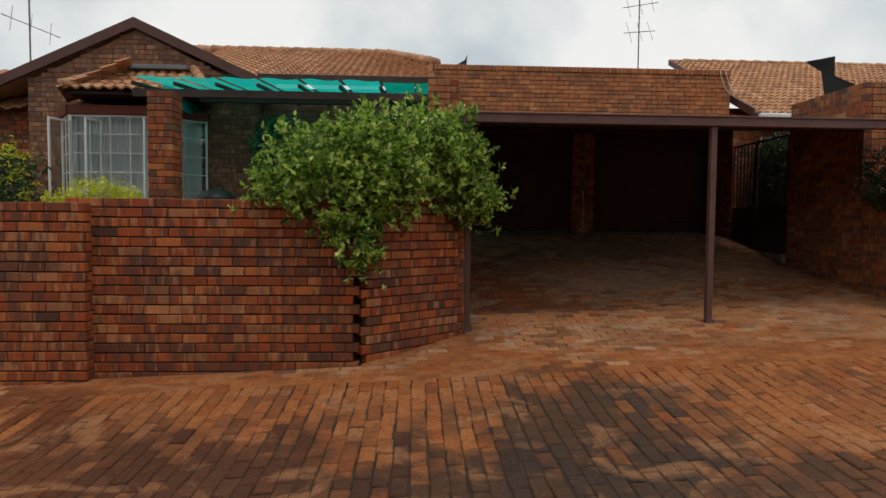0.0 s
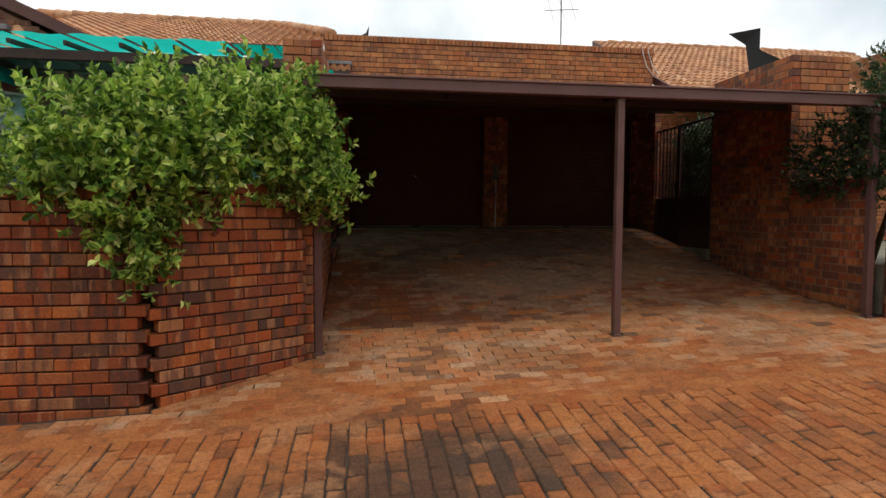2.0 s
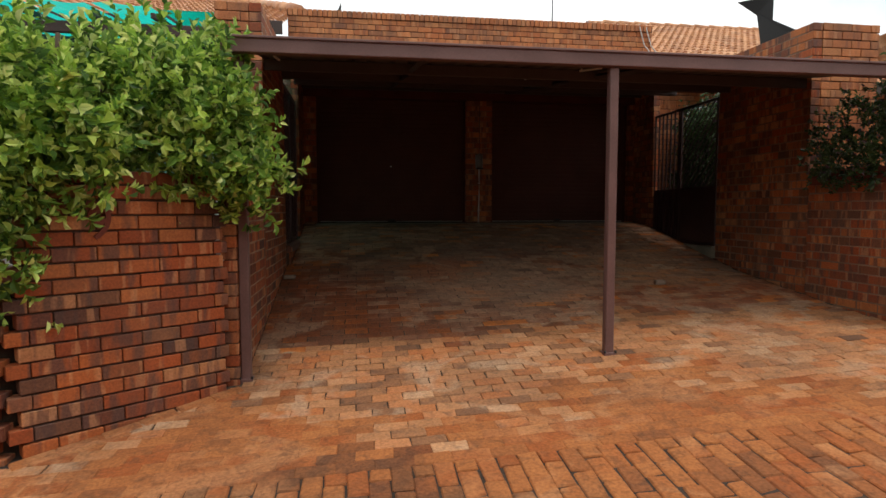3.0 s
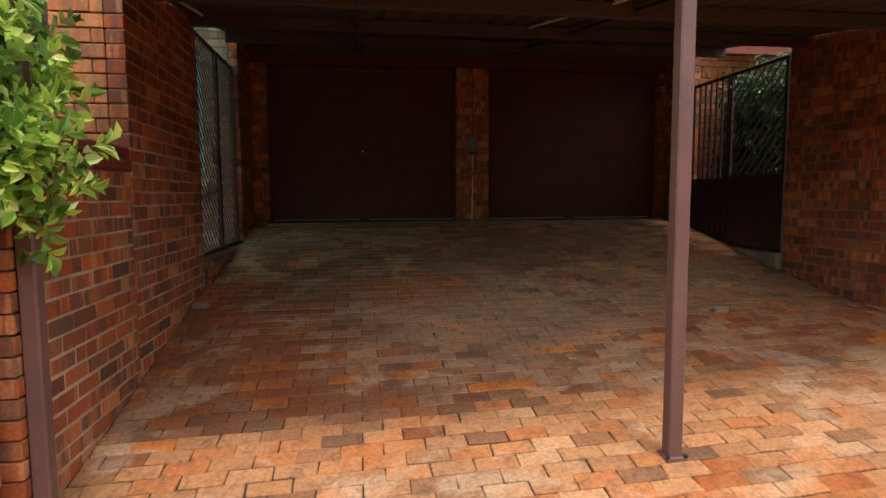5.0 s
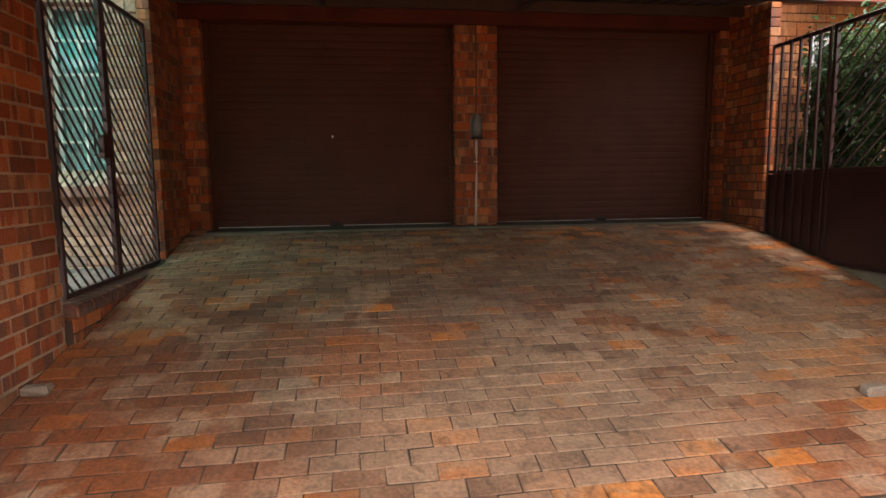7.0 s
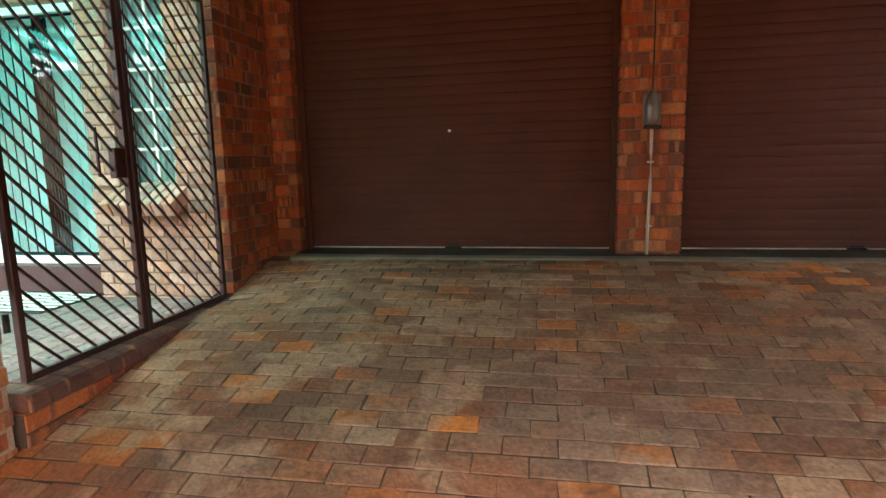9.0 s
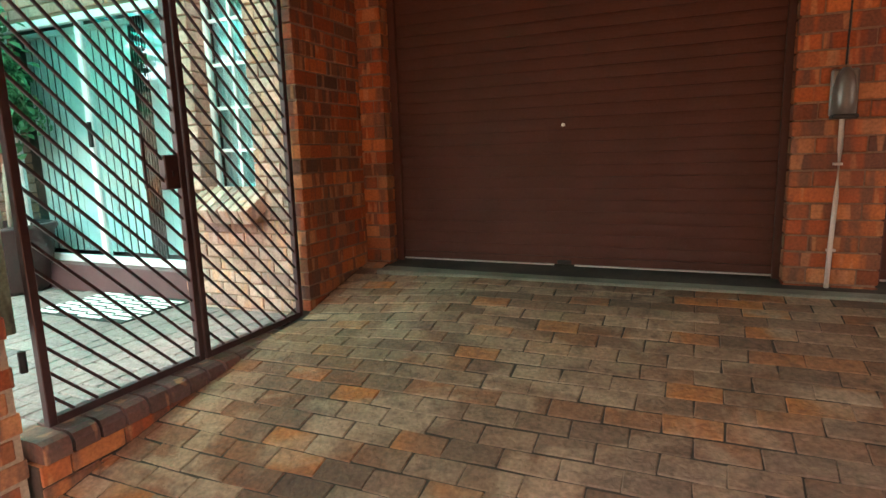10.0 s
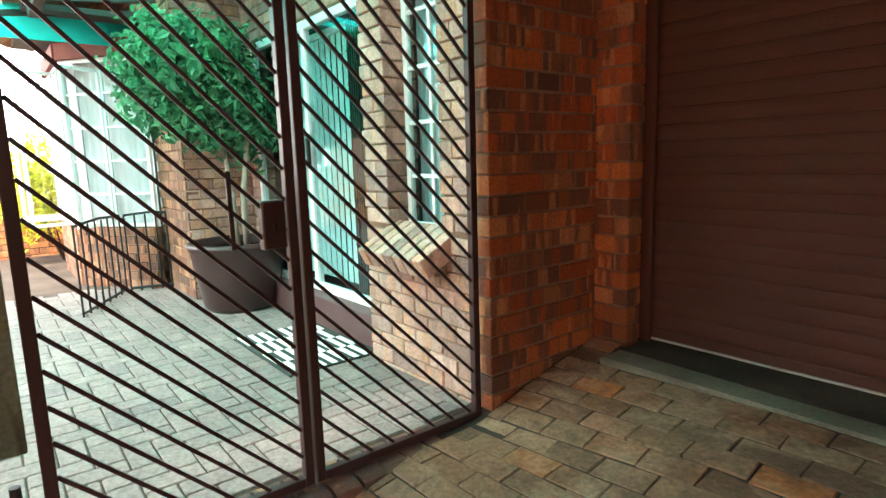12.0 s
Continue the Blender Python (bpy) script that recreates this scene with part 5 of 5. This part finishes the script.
def roof_conduits():
    for a, b in (((3.71, 9.25, 3.44), (3.98, 7.6, 3.19)), ((0.95, 7.6, 3.19), (0.91, 9.4, 3.47))):
        root = thing("conduit", a, "thin pale conduit under the carport roof", "pipe", "roof conduits")
        part("pipe", tube([(0, 0, 0), Vector(b) - Vector(a)], 0.011, 8), conduit_white, root)
        for k in (0.2, 0.8):
            p = (Vector(b) - Vector(a)) * k
            part("clip", box(p - Vector((0.016, 0.008, 0.005)), p + Vector((0.016, 0.008, 0.05))), conduit_white, root)


roof_conduits()


def roof_cables():
    root = thing("cable", (6.55, 11.93, 4.7), "pale cable looped over the parapet end", "cable")
    for dx in (0.0, 0.12):
        part("cord", tube([(dx, 0.0, 0.36), (dx + 0.0, -0.03, 0.25), (dx + 0.08, -0.03, 0.0), (dx + 0.2, -0.04, -0.15)], 0.01, 6), conduit_white, root)


roof_cables()

# ---- bricks and pavers, laid last ----
for args in late:
    lay_bricks(*args)


def lay_pavers():
    rng = random.Random(11)
    size = (0.21, 0.104, 0.05)
    near, rest, apron, lit_pavers = [], [], [], []

    def lay(x, y, turn, long=1.0, lift=0.0):
        z = ground_height(x, y) + lift
        dx, dy = (ground_height(x + 0.1, y) - ground_height(x - 0.1, y)) / 0.2, (ground_height(x, y + 0.1) - ground_height(x, y - 0.1)) / 0.2
        loose = 1.0 if turn else 0.45
        n = Vector((-dx + loose * rng.uniform(-0.022, 0.022), -dy + loose * rng.uniform(-0.028, 0.028), 1))
        x, y = x + loose * rng.uniform(-0.003, 0.003), y + loose * rng.uniform(-0.004, 0.004)
        m = Matrix.Translation((x, y, z - 0.025 + loose * rng.uniform(-0.002, 0.004))) @ Vector((0, 0, 1)).rotation_difference(n).to_matrix().to_4x4()
        m = m @ Matrix.Rotation(turn + loose * rng.gauss(0, 0.024), 4, "Z") @ Matrix.Diagonal((long, 1, 1, 1))
        # up to this line the pavers are coloured as if daylight reached them
        light_line = float(np.interp(x, (0, 3.3, 4.0, 5.0, 6.5), (7.2, 7.3, 7.7, 7.5, 7.35))) + 0.12 * math.sin(x * 4.7) + rng.uniform(-0.12, 0.12)
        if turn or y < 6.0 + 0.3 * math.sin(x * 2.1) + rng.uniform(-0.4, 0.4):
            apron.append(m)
        elif y < light_line:
            lit_pavers.append(m)
        else:
            (near if 1.4 < x < 4.1 and y < 9.85 and len(near) < 300 else rest).append(m)

    def left_edge(y):
        if y < 5.78:
            return -6.0
        return -0.32 + (y - 5.78) * 1.296 + 0.05 if y < 6.62 else (0.85 if 9.5 < y < 10.45 else 0.806)
    # a course along the foot of the angled wall
    for k in range(6):
        lay(-0.31 + 0.792 * (0.1 + k * 0.233) + 0.61 * 0.06, 5.79 + 0.61 * (0.1 + k * 0.233) - 0.792 * 0.06, 0.656, 1.0, 0.006)
    y, row = 5.355, 0
    while y < 11.93:
        lo, hi = left_edge(y), 0.975 if y > 11.68 else 6.49 if y > 6.55 else min(6.5 + (6.6 - y) * 1.35, 10.0)
        x = -6.4 + (0.107 if row % 2 else 0.0)
        while x < hi:
            s, e = max(x, lo), min(x + 0.2145, hi)
            if e - s > 0.04:
                lay((s + e) / 2, y, 0.0, (e - s - 0.0045) / 0.21)
            x += 0.2145
        y += 0.1086
        row += 1
    x, col = -6.5, 0
    while x < 10.0:
        y = 5.36 - 0.06 - 0.111 - (0.1165 if col % 2 else 0.0)
        if col % 2:
            lay(x, 5.36 - 0.06 - 0.052, math.pi / 2, 0.47)
        while y > -3.0:
            lay(x, y, math.pi / 2)
            y -= 0.233
        x += 0.1165
        col += 1
    shapes = [worn_mesh(size, paver_one, 0.0035, k) for k in range(12)]
    for k, m in enumerate(near):
        ob = new("paver", shapes[rng.randrange(12)])
        ob.parent, ob.matrix_basis = ground, m
    joined("paver_run", rest, size, paver_many, ground, "stained clay pavers in stretcher bond", 0.0035, 0.0025)
    joined("washed_paver_run", lit_pavers, size, lit_paver, ground, "clay pavers coloured paler where daylight falls at the carport edge", 0.0045, 0.003)
    joined("apron_paver_run", apron, (0.2265, 0.11, 0.05), apron_paver, ground, "worn orange clay pavers with ragged dark patches", 0.008, 0.0045)


lay_pavers()


def lay_courtyard():
    w = 0.112
    items = []
    floor = bpy.data.objects["courtyard_floor"]
    rng = random.Random(12)
    for i in range(-36, 7):
        for j in range(0, 46):
            t = (i - j) % 4
            x, y = i * w, 6.4 + j * w
            if y > 11.25 or x > (0.52 if y > 7 else 0.42) or y < 6.15 + max(x + 0.42, 0) * 0.79 or (t not in (0, 3)):
                continue
            tilt = Matrix.Rotation(rng.uniform(-0.006, 0.006), 4, "X")
            if t == 0:
                items.append(Matrix.Translation((x + w, y + w / 2, 1.345)) @ tilt)
            else:
                items.append(Matrix.Translation((x + w / 2, y + w, 1.345)) @ Matrix.Rotation(math.pi / 2, 4, "Z") @ tilt)
    joined("paver_run", items, (0.217, 0.105, 0.05), court_paver, floor, "grey pavers in herringbone bond")


lay_courtyard()
